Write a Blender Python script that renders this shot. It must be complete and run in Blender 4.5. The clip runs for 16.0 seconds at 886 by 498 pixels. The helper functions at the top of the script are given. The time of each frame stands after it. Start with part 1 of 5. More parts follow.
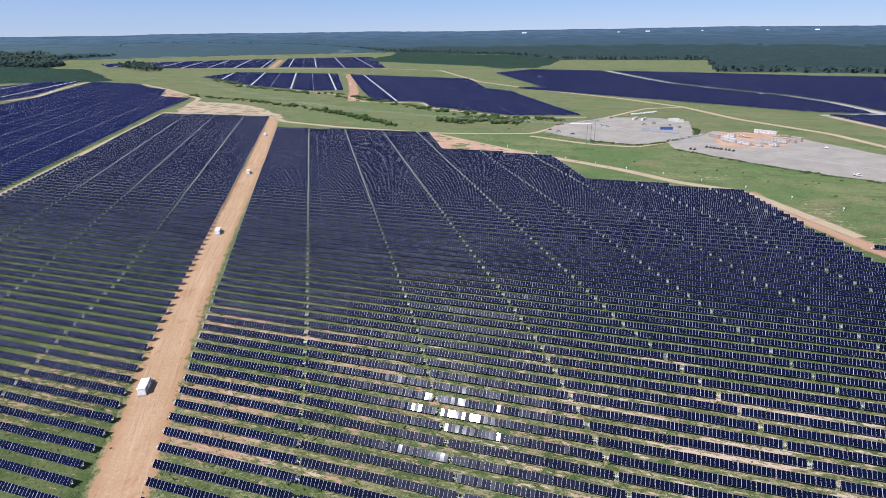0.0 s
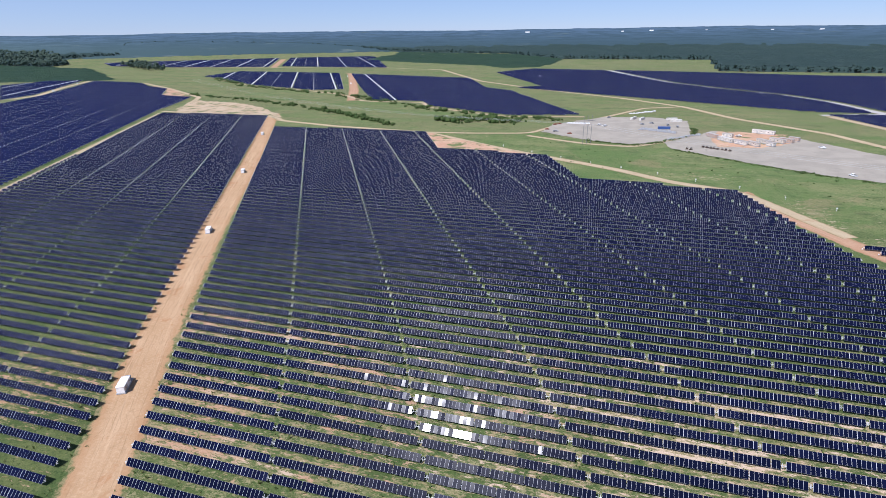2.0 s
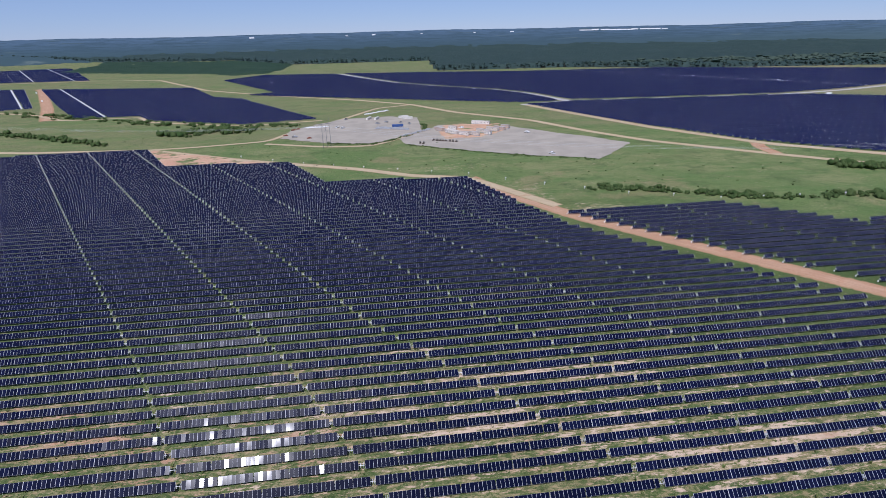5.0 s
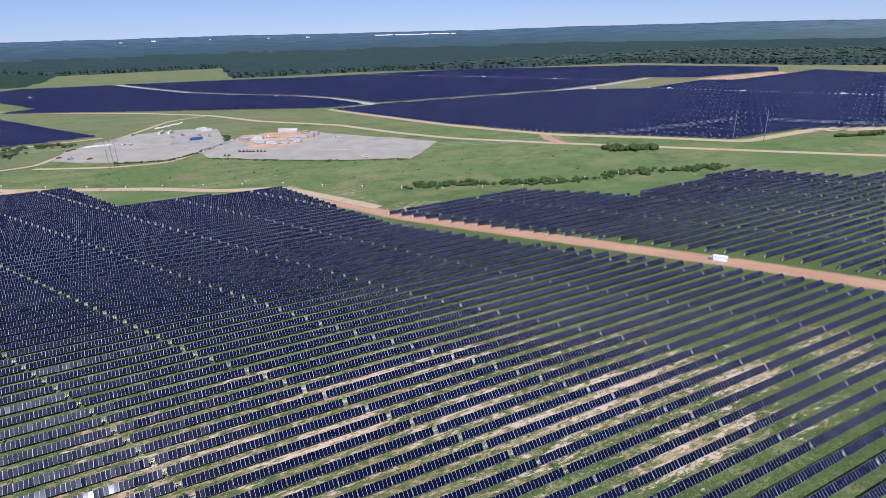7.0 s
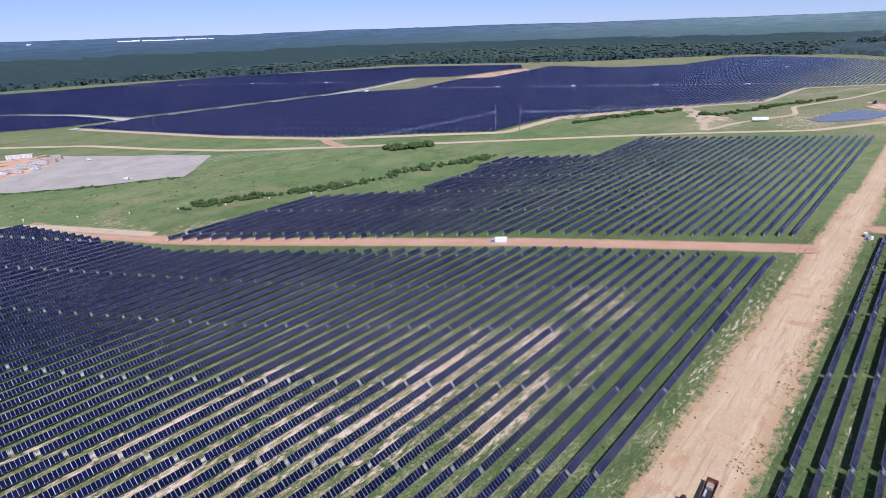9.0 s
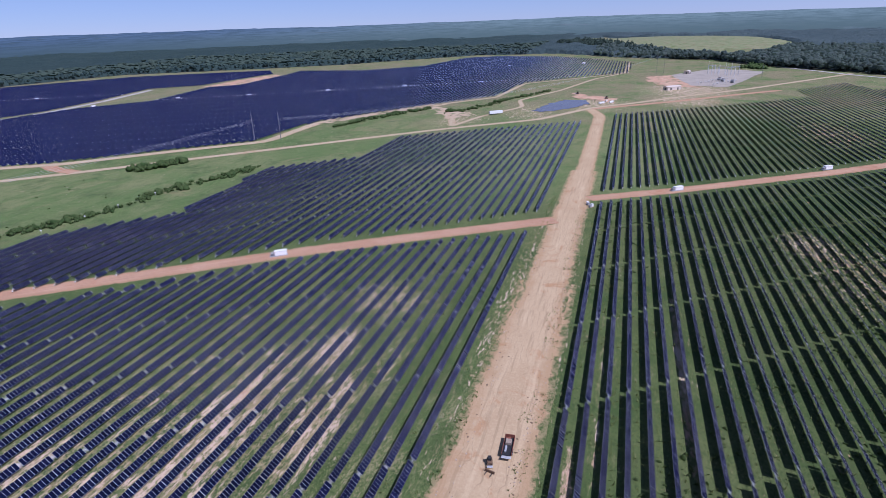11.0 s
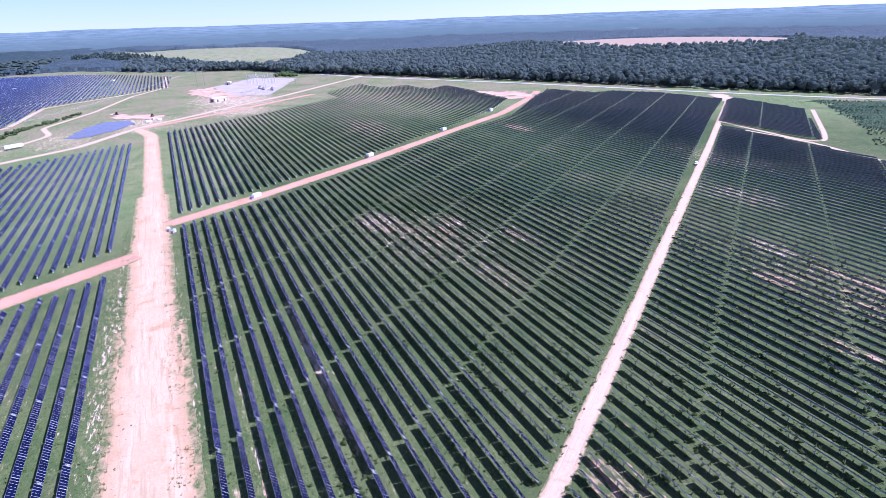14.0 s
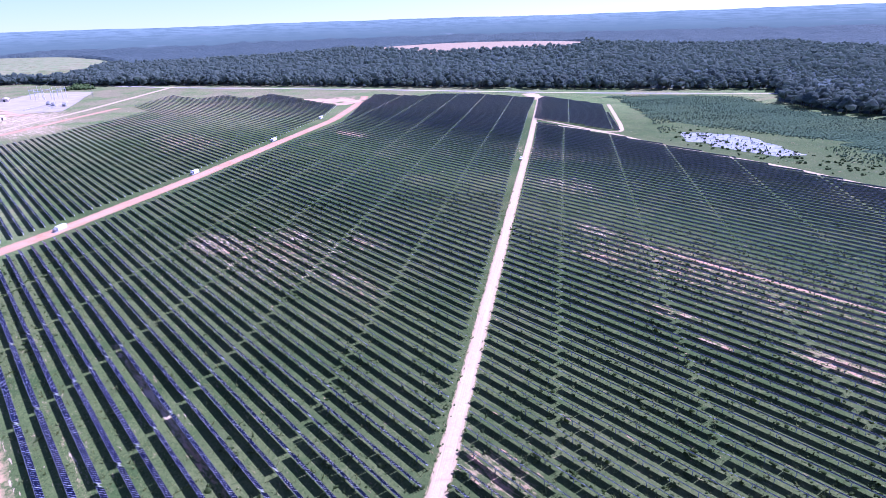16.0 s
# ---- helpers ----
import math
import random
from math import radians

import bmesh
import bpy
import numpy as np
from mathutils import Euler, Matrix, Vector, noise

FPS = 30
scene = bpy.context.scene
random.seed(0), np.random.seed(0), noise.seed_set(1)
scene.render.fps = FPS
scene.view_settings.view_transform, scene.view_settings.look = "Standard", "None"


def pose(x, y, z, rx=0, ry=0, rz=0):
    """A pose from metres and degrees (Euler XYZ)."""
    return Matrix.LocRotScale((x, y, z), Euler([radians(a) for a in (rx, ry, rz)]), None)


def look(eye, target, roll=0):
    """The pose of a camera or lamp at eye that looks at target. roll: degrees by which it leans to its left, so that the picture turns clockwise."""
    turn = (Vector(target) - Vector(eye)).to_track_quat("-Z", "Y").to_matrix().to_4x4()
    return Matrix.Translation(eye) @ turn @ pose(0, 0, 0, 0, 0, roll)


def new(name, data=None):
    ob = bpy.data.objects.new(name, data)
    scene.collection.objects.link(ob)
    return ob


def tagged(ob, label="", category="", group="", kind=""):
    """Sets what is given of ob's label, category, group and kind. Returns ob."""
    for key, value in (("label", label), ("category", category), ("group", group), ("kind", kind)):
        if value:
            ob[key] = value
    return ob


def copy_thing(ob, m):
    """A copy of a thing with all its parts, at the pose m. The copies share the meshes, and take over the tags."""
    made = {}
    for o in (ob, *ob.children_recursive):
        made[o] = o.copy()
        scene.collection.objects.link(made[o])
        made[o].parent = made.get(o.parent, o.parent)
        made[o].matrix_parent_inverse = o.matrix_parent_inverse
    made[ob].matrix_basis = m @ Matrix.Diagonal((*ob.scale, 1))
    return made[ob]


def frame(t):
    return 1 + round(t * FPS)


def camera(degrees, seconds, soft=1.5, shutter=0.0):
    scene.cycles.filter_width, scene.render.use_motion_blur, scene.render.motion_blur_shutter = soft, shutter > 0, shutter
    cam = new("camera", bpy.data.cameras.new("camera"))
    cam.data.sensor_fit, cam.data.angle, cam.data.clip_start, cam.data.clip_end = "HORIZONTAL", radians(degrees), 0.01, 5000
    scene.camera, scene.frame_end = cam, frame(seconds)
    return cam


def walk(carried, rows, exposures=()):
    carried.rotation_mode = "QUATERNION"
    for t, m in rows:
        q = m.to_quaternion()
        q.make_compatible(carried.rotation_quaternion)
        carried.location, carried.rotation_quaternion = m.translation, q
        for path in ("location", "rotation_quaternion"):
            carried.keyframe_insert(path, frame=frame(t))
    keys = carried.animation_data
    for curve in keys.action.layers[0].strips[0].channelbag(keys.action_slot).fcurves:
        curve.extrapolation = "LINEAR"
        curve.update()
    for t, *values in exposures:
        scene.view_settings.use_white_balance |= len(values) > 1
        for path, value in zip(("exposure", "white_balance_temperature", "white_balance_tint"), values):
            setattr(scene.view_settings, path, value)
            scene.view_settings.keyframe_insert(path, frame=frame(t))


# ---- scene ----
# x runs along the tracker rows, y across them, z up
cam = camera(76.0, 16.0, soft=0.7)
PATH = [
    (0, 0.00, 0.00, 98.00, 17.40, -21.06, -0.77),
    (0.5, 1.57, 0.51, 97.92, 17.55, -21.09, -0.70),
    (1, 3.16, 1.11, 97.87, 17.68, -21.10, -0.71),
    (1.5, 4.84, 1.71, 97.86, 17.79, -21.12, -0.74),
    (2, 6.89, 2.34, 97.90, 17.80, -21.12, -0.74),
    (2.5, 9.06, 3.01, 97.91, 17.80, -21.12, -0.76),
    (3, 10.57, 3.97, 97.79, 14.00, -21.06, -0.95),
    (3.5, 11.00, 4.69, 97.48, 7.12, -20.99, -1.22),
    (6, 9.76, 8.63, 96.30, -15.74, -21.01, -1.32),
    (6.5, 9.22, 8.65, 96.22, -20.98, -21.02, -1.40),
    (7, 8.73, 8.60, 96.28, -26.44, -21.08, -1.58),
    (7.5, 8.38, 8.68, 96.41, -32.29, -21.12, -1.80),
    (8, 8.14, 8.85, 96.60, -37.77, -21.19, -1.95),
    (8.5, 7.98, 8.95, 96.95, -42.95, -21.31, -2.05),
    (9, 7.90, 8.90, 97.40, -48.24, -21.40, -2.00),
    (11.5, 5.90, 10.17, 98.65, -77.54, -21.94, -2.05),
    (12, 5.90, 10.78, 98.62, -82.98, -22.02, -2.00),
    (12.5, 6.23, 11.40, 98.44, -90.04, -22.08, -2.00),
    (13, 7.10, 12.13, 98.27, -98.86, -22.16, -1.99),
    (13.5, 8.67, 12.70, 98.10, -107.40, -22.16, -1.95),
    (14, 10.17, 13.16, 97.92, -114.72, -22.16, -1.96),
    (14.5, 11.43, 13.55, 97.82, -121.04, -22.17, -1.98),
    (15, 12.27, 14.10, 97.85, -125.65, -22.18, -1.95),
    (15.5, 12.87, 14.50, 98.00, -129.27, -22.18, -1.90),
    (16, 13.31, 14.74, 98.20, -131.74, -22.17, -1.87),
]
EXPOSURES = [(0, 0.45, 5680, 18), (2.5, 0.50, 5660, 18), (3.5, 0.35, 5640, 19), (6.0, 0.12, 5540, 21), (7.0, 0.40, 5560, 21), (8.0, 0.50, 5500, 23), (9.0, 0.48, 5420, 26), (11.5, 0.16, 5220, 33),
             (12.5, 0.36, 5140, 38), (13.5, 0.88, 5020, 45), (14.5, 1.26, 4900, 51), (16.0, 1.22, 4820, 56)]


def camera_pose(x, y, z, yaw, pitch, roll):
    return pose(x, y, z, 0, 0, yaw) @ pose(0, 0, 0, 90 + pitch, 0, 0) @ pose(0, 0, 0, 0, 0, roll)


walk(cam, [(row[0], camera_pose(*row[1:])) for row in PATH], EXPOSURES)

# ---- light ----
SUN = Vector((-0.229, -0.564, 0.790)).normalized()
world = bpy.data.worlds.new("sky")
scene.world = world
world.use_nodes = True
wn = world.node_tree
for n in list(wn.nodes):
    wn.nodes.remove(n)
sky = wn.nodes.new("ShaderNodeTexSky")
sky.sky_type, sky.sun_disc = "NISHITA", False
sky.sun_elevation, sky.sun_rotation = math.asin(SUN.z), math.atan2(SUN.x, SUN.y)
sky.air_density, sky.dust_density, sky.ozone_density, sky.altitude = 0.7, 0.0, 5.0, 100
back = wn.nodes.new("ShaderNodeBackground")
back.inputs[1].default_value = 0.064
wout = wn.nodes.new("ShaderNodeOutputWorld")
haze = wn.nodes.new("ShaderNodeMix")       # thin summer haze over the clear sky, deepest near the horizon and brighter on the sun's side
haze.data_type = "RGBA"
way = wn.nodes.new("ShaderNodeTexCoord")
toward = wn.nodes.new("ShaderNodeVectorMath")
toward.operation = "DOT_PRODUCT"
toward.inputs[1].default_value = SUN
lobe = wn.nodes.new("ShaderNodeMapRange")
lobe.interpolation_type = "SMOOTHERSTEP"
lobe.inputs[1].default_value, lobe.inputs[2].default_value, lobe.inputs[3].default_value, lobe.inputs[4].default_value = -0.55, 1.0, 0.0, 1.0
air = wn.nodes.new("ShaderNodeMix")
air.data_type = "RGBA"
air.inputs[6].default_value, air.inputs[7].default_value = (4.6, 5.9, 8.4, 1), (9.5, 10.2, 11.8, 1)
low = wn.nodes.new("ShaderNodeSeparateXYZ")
depth = wn.nodes.new("ShaderNodeMapRange")
depth.inputs[1].default_value, depth.inputs[2].default_value, depth.inputs[3].default_value, depth.inputs[4].default_value = 0.05, 0.6, 0.50, 0.08
wn.links.new(way.outputs["Generated"], low.inputs[0])
wn.links.new(low.outputs[2], depth.inputs[0])
wn.links.new(depth.outputs[0], haze.inputs[0])
wn.links.new(way.outputs["Generated"], toward.inputs[0])
wn.links.new(toward.outputs["Value"], lobe.inputs[0])
wn.links.new(lobe.outputs[0], air.inputs[0])
wn.links.new(air.outputs[2], haze.inputs[7])
wn.links.new(sky.outputs[0], haze.inputs[6])
wn.links.new(haze.outputs[2], back.inputs[0])
wn.links.new(back.outputs[0], wout.inputs[0])
lamp = bpy.data.lights.new("sun", "SUN")
lamp.energy, lamp.angle, lamp.color = 4.2, radians(0.53), (1.0, 0.955, 0.88)
sun = new("sun", lamp)
sun.matrix_world = look(SUN * 400, (0, 0, 0))
scene.view_settings.exposure = 0.0

# ---- helpers of this scene ----
rng = np.random.default_rng(7)


class Mat:
    """A principled material with a few shorthands for its nodes."""

    def __init__(self, name, rough=0.9, metal=0.0, spec=0.3):
        self.m = bpy.data.materials.new(name)
        self.m.use_nodes = True
        self.t = self.m.node_tree
        self.b = self.t.nodes["Principled BSDF"]
        self.b.inputs["Roughness"].default_value = rough
        self.b.inputs["Metallic"].default_value = metal
        self.b.inputs["Specular IOR Level"].default_value = spec

    def node(self, kind):
        return self.t.nodes.new(kind)

    def put(self, sock, v):
        if isinstance(v, bpy.types.NodeSocket):
            self.t.links.new(v, sock)
        elif isinstance(v, (tuple, list)) and len(v) == 3 and sock.type == "RGBA":
            sock.default_value = (*v, 1)
        else:
            sock.default_value = v
        return sock

    def pos(self):
        return self.node("ShaderNodeNewGeometry").outputs["Position"]

    def uv(self):
        return self.node("ShaderNodeUVMap").outputs[0]

    def noise(self, scale, detail=4, rough=0.55, at=None, dist=0.0):
        n = self.node("ShaderNodeTexNoise")
        self.put(n.inputs["Vector"], at if at is not None else self.pos())
        n.inputs["Scale"].default_value = scale
        n.inputs["Detail"].default_value = detail
        n.inputs["Roughness"].default_value = rough
        n.inputs["Distortion"].default_value = dist
        return n.outputs[0]

    def voronoi(self, scale, at=None, out="Distance", feature="F1"):
        n = self.node("ShaderNodeTexVoronoi")
        n.feature = feature
        self.put(n.inputs["Vector"], at if at is not None else self.pos())
        n.inputs["Scale"].default_value = scale
        return n.outputs[out]

    def math(self, op, a, b=0.0, c=0.0):
        n = self.node("ShaderNodeMath")
        n.operation = op
        for s, v in zip(n.inputs, (a, b, c)):
            self.put(s, v)
        return n.outputs[0]

    def ramp(self, x, lo, hi, smooth=True):
        n = self.node("ShaderNodeMapRange")
        n.interpolation_type = "SMOOTHSTEP" if smooth else "LINEAR"
        self.put(n.inputs[0], x)
        n.inputs[1].default_value, n.inputs[2].default_value = lo, hi
        return n.outputs[0]

    def mix(self, f, a, b):
        n = self.node("ShaderNodeMix")
        n.data_type = "RGBA"
        self.put(n.inputs[0], f)
        self.put(n.inputs[6], a)
        self.put(n.inputs[7], b)
        return n.outputs[2]

    def xyz(self, v):
        n = self.node("ShaderNodeSeparateXYZ")
        self.put(n.inputs[0], v)
        return n.outputs

    def combine(self, x, y, z=0.0):
        n = self.node("ShaderNodeCombineXYZ")
        for s, v in zip(n.inputs, (x, y, z)):
            self.put(s, v)
        return n.outputs[0]

    def stretch(self, sx, sy, sz=1.0, rot=0.0):
        n = self.node("ShaderNodeMapping")
        self.put(n.inputs[0], self.pos())
        n.inputs["Scale"].default_value = (sx, sy, sz)
        n.inputs["Rotation"].default_value = (0, 0, rot)
        return n.outputs[0]

    def bump(self, h, strength=0.3, dist=0.1):
        n = self.node("ShaderNodeBump")
        n.inputs["Strength"].default_value = strength
        n.inputs["Distance"].default_value = dist
        self.put(n.inputs["Height"], h)
        self.put(self.b.inputs["Normal"], n.outputs[0])

    def color(self, c):
        self.put(self.b.inputs["Base Color"], c)
        return self


def plain(name, col, rough=0.6, metal=0.0, spec=0.4, wear=0.15, scale=3.0):
    """A painted, metal or plastic surface with slight dirt."""
    m = Mat(name, rough, metal, spec)
    n = m.noise(scale, 5)
    dark = tuple(c * (1 - wear * 2) for c in col)
    m.color(m.mix(m.ramp(n, 0.35, 0.7), col, dark))
    return m.m


def mesh_of(name, verts, faces, uvs=None, mats=(), smooth=False, index=None):
    """A mesh from arrays of quads or triangles; uvs per corner."""
    verts = np.asarray(verts, np.float32).reshape(-1, 3)
    faces = np.asarray(faces, np.int32)
    k = faces.shape[1]
    me = bpy.data.meshes.new(name)
    me.vertices.add(len(verts))
    me.vertices.foreach_set("co", verts.ravel())
    me.loops.add(faces.size)
    me.loops.foreach_set("vertex_index", faces.ravel())
    me.polygons.add(len(faces))
    me.polygons.foreach_set("loop_start", np.arange(0, faces.size, k, dtype=np.int32))
    me.polygons.foreach_set("loop_total", np.full(len(faces), k, np.int32))
    me.polygons.foreach_set("use_smooth", np.full(len(faces), smooth, bool))
    if index is not None:
        me.polygons.foreach_set("material_index", np.asarray(index, np.int32))
    if uvs is not None:
        me.uv_layers.new(name="UVMap").data.foreach_set("uv", np.asarray(uvs, np.float32).ravel())
    for m in mats:
        me.materials.append(m)
    me.update(calc_edges=True)
    me.validate()
    return me


CUBE_V = np.array([(x, y, z) for x in (-0.5, 0.5) for y in (-0.5, 0.5) for z in (-0.5, 0.5)], np.float32)
CUBE_F = np.array([(0, 1, 3, 2), (4, 6, 7, 5), (0, 4, 5, 1), (2, 3, 7, 6), (0, 2, 6, 4), (1, 5, 7, 3)], np.int32)


def boxes(items):
    """Vertices and quads of many boxes: rows of centre (3), size (3), and a turn about x, y, z in degrees."""
    V, F = [], []
    for i, (c, s, r) in enumerate(items):
        v = CUBE_V * np.asarray(s, np.float32)
        if any(r):
            m = np.array(Euler([radians(a) for a in r]).to_matrix(), np.float32)
            v = v @ m.T
        V.append(v + np.asarray(c, np.float32))
        F.append(CUBE_F + 8 * i)
    return np.concatenate(V), np.concatenate(F)


def finish(bm, name, mat):
    me = bpy.data.meshes.new(name)
    bm.normal_update()
    bm.to_mesh(me)
    bm.free()
    me.materials.append(mat)
    return me


def part(name, data, material, parent, label=""):
    """A mesh of its own under a thing or a part; data is a bmesh, a mesh, or (vertices, faces)."""
    if isinstance(data, bmesh.types.BMesh):
        data = finish(data, name, material)
    elif isinstance(data, tuple):
        data = mesh_of(name, data[0], data[1], mats=(material,))
    ob = new(name, data)
    ob.parent = parent
    if label:
        ob["label"] = label
    return ob


def bevel_box(sx, sy, sz, at=(0, 0, 0), bevel=0.03, turn=(0, 0, 0)):
    bm = bmesh.new()
    bmesh.ops.create_cube(bm, size=1)
    bmesh.ops.scale(bm, vec=(sx, sy, sz), verts=bm.verts)
    if bevel:
        bmesh.ops.bevel(bm, geom=bm.edges[:], offset=bevel, segments=2, affect="EDGES", profile=0.5)
    bmesh.ops.transform(bm, matrix=pose(*at, *turn), verts=bm.verts)
    return bm


def rod(a, b, r, r2=None, n=8):
    """A tapered rod from a to b as a bmesh."""
    a, b = Vector(a), Vector(b)
    bm = bmesh.new()
    q = (b - a).to_track_quat("Z", "Y").to_matrix().to_4x4()
    bmesh.ops.create_cone(bm, cap_ends=True, segments=n, radius1=r, radius2=r if r2 is None else r2,
                          depth=(b - a).length, matrix=Matrix.Translation((a + b) / 2) @ q)
    return bm


def add_bm(bm, other):
    me = bpy.data.meshes.new("tmp")
    other.to_mesh(me)
    other.free()
    bm.from_mesh(me)
    bpy.data.meshes.remove(me)
    return bm


def empty(name, m=None):
    ob = new(name)
    if m is not None:
        ob.matrix_world = m
    return ob


def cuts(poly, y):
    """The stretches of the line at this y that lie inside a polygon."""
    xs = []
    for (x0, y0), (x1, y1) in zip(poly, poly[1:] + poly[:1]):
        if (y0 > y) != (y1 > y):
            xs.append(x0 + (y - y0) / (y1 - y0) * (x1 - x0))
    xs.sort()
    return list(zip(xs[::2], xs[1::2]))


def inside(poly, x, y):
    """Which of the points (arrays) lie inside a polygon."""
    r = np.zeros(np.shape(x), bool)
    for (x0, y0), (x1, y1) in zip(poly, poly[1:] + poly[:1]):
        c = (y0 > y) != (y1 > y)
        with np.errstate(divide="ignore", invalid="ignore"):
            r ^= c & (x < x0 + (y - y0) / ((y1 - y0) if y1 != y0 else 1e-9) * (x1 - x0))
    return r

# ---- plan of the fields ----
TILT, DEEP, AXIS = 44.0, 1.93, 1.42   # panel tilt, panel depth, height of the torque tube


def swell(y):
    """North of the middle the land rolls away, so rows and tables stand a little wider apart."""
    return min(max((y - 75) / 90, 0.0), 1.0)


# axes of the rows, from north to south
ROWS = [78.0]
while ROWS[-1] < 640:
    ROWS.append(ROWS[-1] + 5.22 + 0.82 * swell(ROWS[-1]))
ROWS = [72.7, 67.4, 62.1, 56.8, 51.6] + ROWS
ROWS_SOUTH = [18.3 - 5.28 * k for k in range(115)]
ROWS_FAR = [6.0 * k for k in range(0, 480)]


def west_lines(edge, slope, size, number=99):
    return lambda y: [edge + slope * y + k * size * (1 + 0.07 * swell(y)) for k in range(number)]


def north_east_lines(y):
    west = [-54.3 - 0.566 * y + k * 40.05 * (1 + 0.07 * swell(y)) for k in range(4)]
    slope = 0.566 if y > 185 else 0.73
    return west + [8 + 40.8 * k + (185 - y) * slope for k in range(14)]


def even_lines(edge, slope, size, low=-40, high=60):
    return lambda y: [edge + slope * y + k * size for k in range(low, high)]


# outline, rows, lines on which the tables end
FIELDS = []


def field(outline, rows, lines):
    FIELDS.append((outline, rows, lines))


field([(-81, 48), (272, 48), (250, 85), (226, 128), (194, 169), (144, 231), (112, 276), (78, 387), (-20, 397), (-52, 467), (-148, 474), (-186, 551), (-361, 547)], ROWS, north_east_lines)
field([(-97, 48), (-112, 75), (-136, 116), (-417, 620), (-573, 613), (-382, 254), (-272, 48)], ROWS, west_lines(-272.0, -0.57, 40.05))
field([(-277, 48), (-390, 258), (-590, 622), (-668, 780), (-740, 794), (-820, 896), (-896, 930), (-970, 992), (-1130, 1020), (-952, 752), (-905, 648), (-720, 48)], ROWS + ROWS_FAR[108:180], even_lines(-250.0, -0.55, 43.0))
field([(302, 48), (600, 48), (498, 205), (413, 205), (365, 262), (258, 252), (206, 300), (116, 297), (172, 224), (236, 149), (270, 92)], ROWS, even_lines(340.0, -0.72, 47.6))
field([(349, 21), (645, 21), (799, -202), (869, -200), (952, -281), (866, -284), (879, -330), (805, -338), (830, -379), (735, -378), (640, -374), (576, -315), (506, -222), (438, -125), (374, -23)], ROWS_SOUTH, even_lines(346.0, -0.72, 47.6))
field([(48, 20), (325, 20), (348, -24), (377, -72), (403, -114), (462, -203), (526, -309), (640, -415), (690, -470), (617, -493), (619, -519), (566, -554), (478, -564), (409, -467), (263, -273), (175, -159), (136, -107), (91, -46)], ROWS_SOUTH, even_lines(100.3, -0.733, 47.6))
field([(34, 20), (84, -48), (190, -192), (314, -361), (366, -429), (240, -412), (179, -402), (75, -378), (-150, -330), (-300, 20)], ROWS_SOUTH, even_lines(20.0, -0.733, 47.6))
field([(384, -446), (470, -560), (478, -582), (379, -564), (280, -438)], ROWS_SOUTH, even_lines(62.0, -0.733, 47.6))
FAR_FIELDS = []
FAR_FIELDS.append([(-184, 1036), (213, 799), (280, 792), (280, 825), (260, 905), (221, 985), (150, 1066), (73, 1175), (15, 1316), (-56, 1500), (-235, 1540), (-300, 1400), (-142, 1067)])
FAR_FIELDS.append([(-34, 1505), (179, 1450), (381, 1385), (717, 1352), (1127, 1122), (1270, 850), (1180, 785), (1060, 790), (940, 790), (882, 860), (723, 806), (606, 783), (444, 794), (306, 806), (299, 825), (279, 909), (240, 990), (168, 1075), (92, 1181), (34, 1322)])
FAR_FIELDS.append([(229, 768), (298, 560), (347, 462), (413, 392), (460, 336), (532, 337), (568, 335), (718, 240), (795, 182), (964, 172), (1061, 92), (1137, 10), (1390, -2), (1536, 101), (1636, 199), (1696, 370), (1640, 453),
     (1354, 480), (1245, 581), (1250, 752), (1140, 728), (940, 702), (905, 742), (718, 698), (640, 750), (606, 760), (444, 771), (306, 783)])
FAR_FIELDS.append([(-966, 1179), (-985, 1345), (-680, 1322), (-480, 950), (-530, 928), (-711, 1003), (-857, 1113)])
FAR_FIELDS.append([(-640, 1306), (-319, 1219), (-235, 1019), (-182, 978), (-94, 801), (-46, 712), (-130, 692), (-254, 760), (-280, 806), (-360, 806), (-450, 960)])
FAR_FIELDS.append([(-2009, 1838), (-2445, 2542), (-1540, 2450), (-1030, 1545), (-1311, 1490), (-1603, 1520)])
FAR_FIELDS.append([(-1005, 1575), (-1495, 2458), (-1500, 2700), (-1194, 2453), (-966, 2185), (-648, 1552)])
FAR_FIELDS.append([(-1242, 1022), (-1165, 1020), (-975, 755), (-955, 680), (-1233, 885)])
# centre line, width, kind
ROADS = []


def road(line, width, kind):
    ROADS.append((line, width, kind))


road([(-78, 34), (-104, 78), (-141, 136), (-189, 221), (-273, 376), (-404, 606), (-425, 645)], 12.5, "ochre")
road([(-140, 34), (100, 34), (200, 34), (215, 34)], 18.0, "dirt")
road([(190, 34), (300, 34), (400, 33.5)], 14.5, "dirt")
road([(385, 33), (470, 33.5), (640, 35), (692, 50)], 10.5, "dirt")
road([(292, 40), (260, 92), (226, 145), (150, 250), (122, 290), (95, 345), (80, 390)], 9.5, "clay")
road([(-274, 52), (-386, 256), (-580, 617)], 4.6, "pale")
road([(334, 26), (361, -24), (420, -120), (484, -213), (550, -312), (650, -420), (690, -452)], 8.8, "clay")
road([(42, 20), (87, -47), (193, -190), (317, -358), (466, -556), (505, -602)], 4.1, "pale")
road([(468, -565), (520, -600)], 16.0, "pale")
road([(375, -432), (280, -428), (240, -414), (179, -404), (131, -398), (75, -380), (0, -360)], 3.4, "pale")
road([(384, -448), (290, -430), (278, -438), (300, -470), (379, -574)], 3.4, "pale")
road([(-425, 640), (-384, 595), (-298, 571), (-188, 557), (-91, 488), (4, 434), (41, 404), (79, 390), (118, 312)], 7.0, "pale")
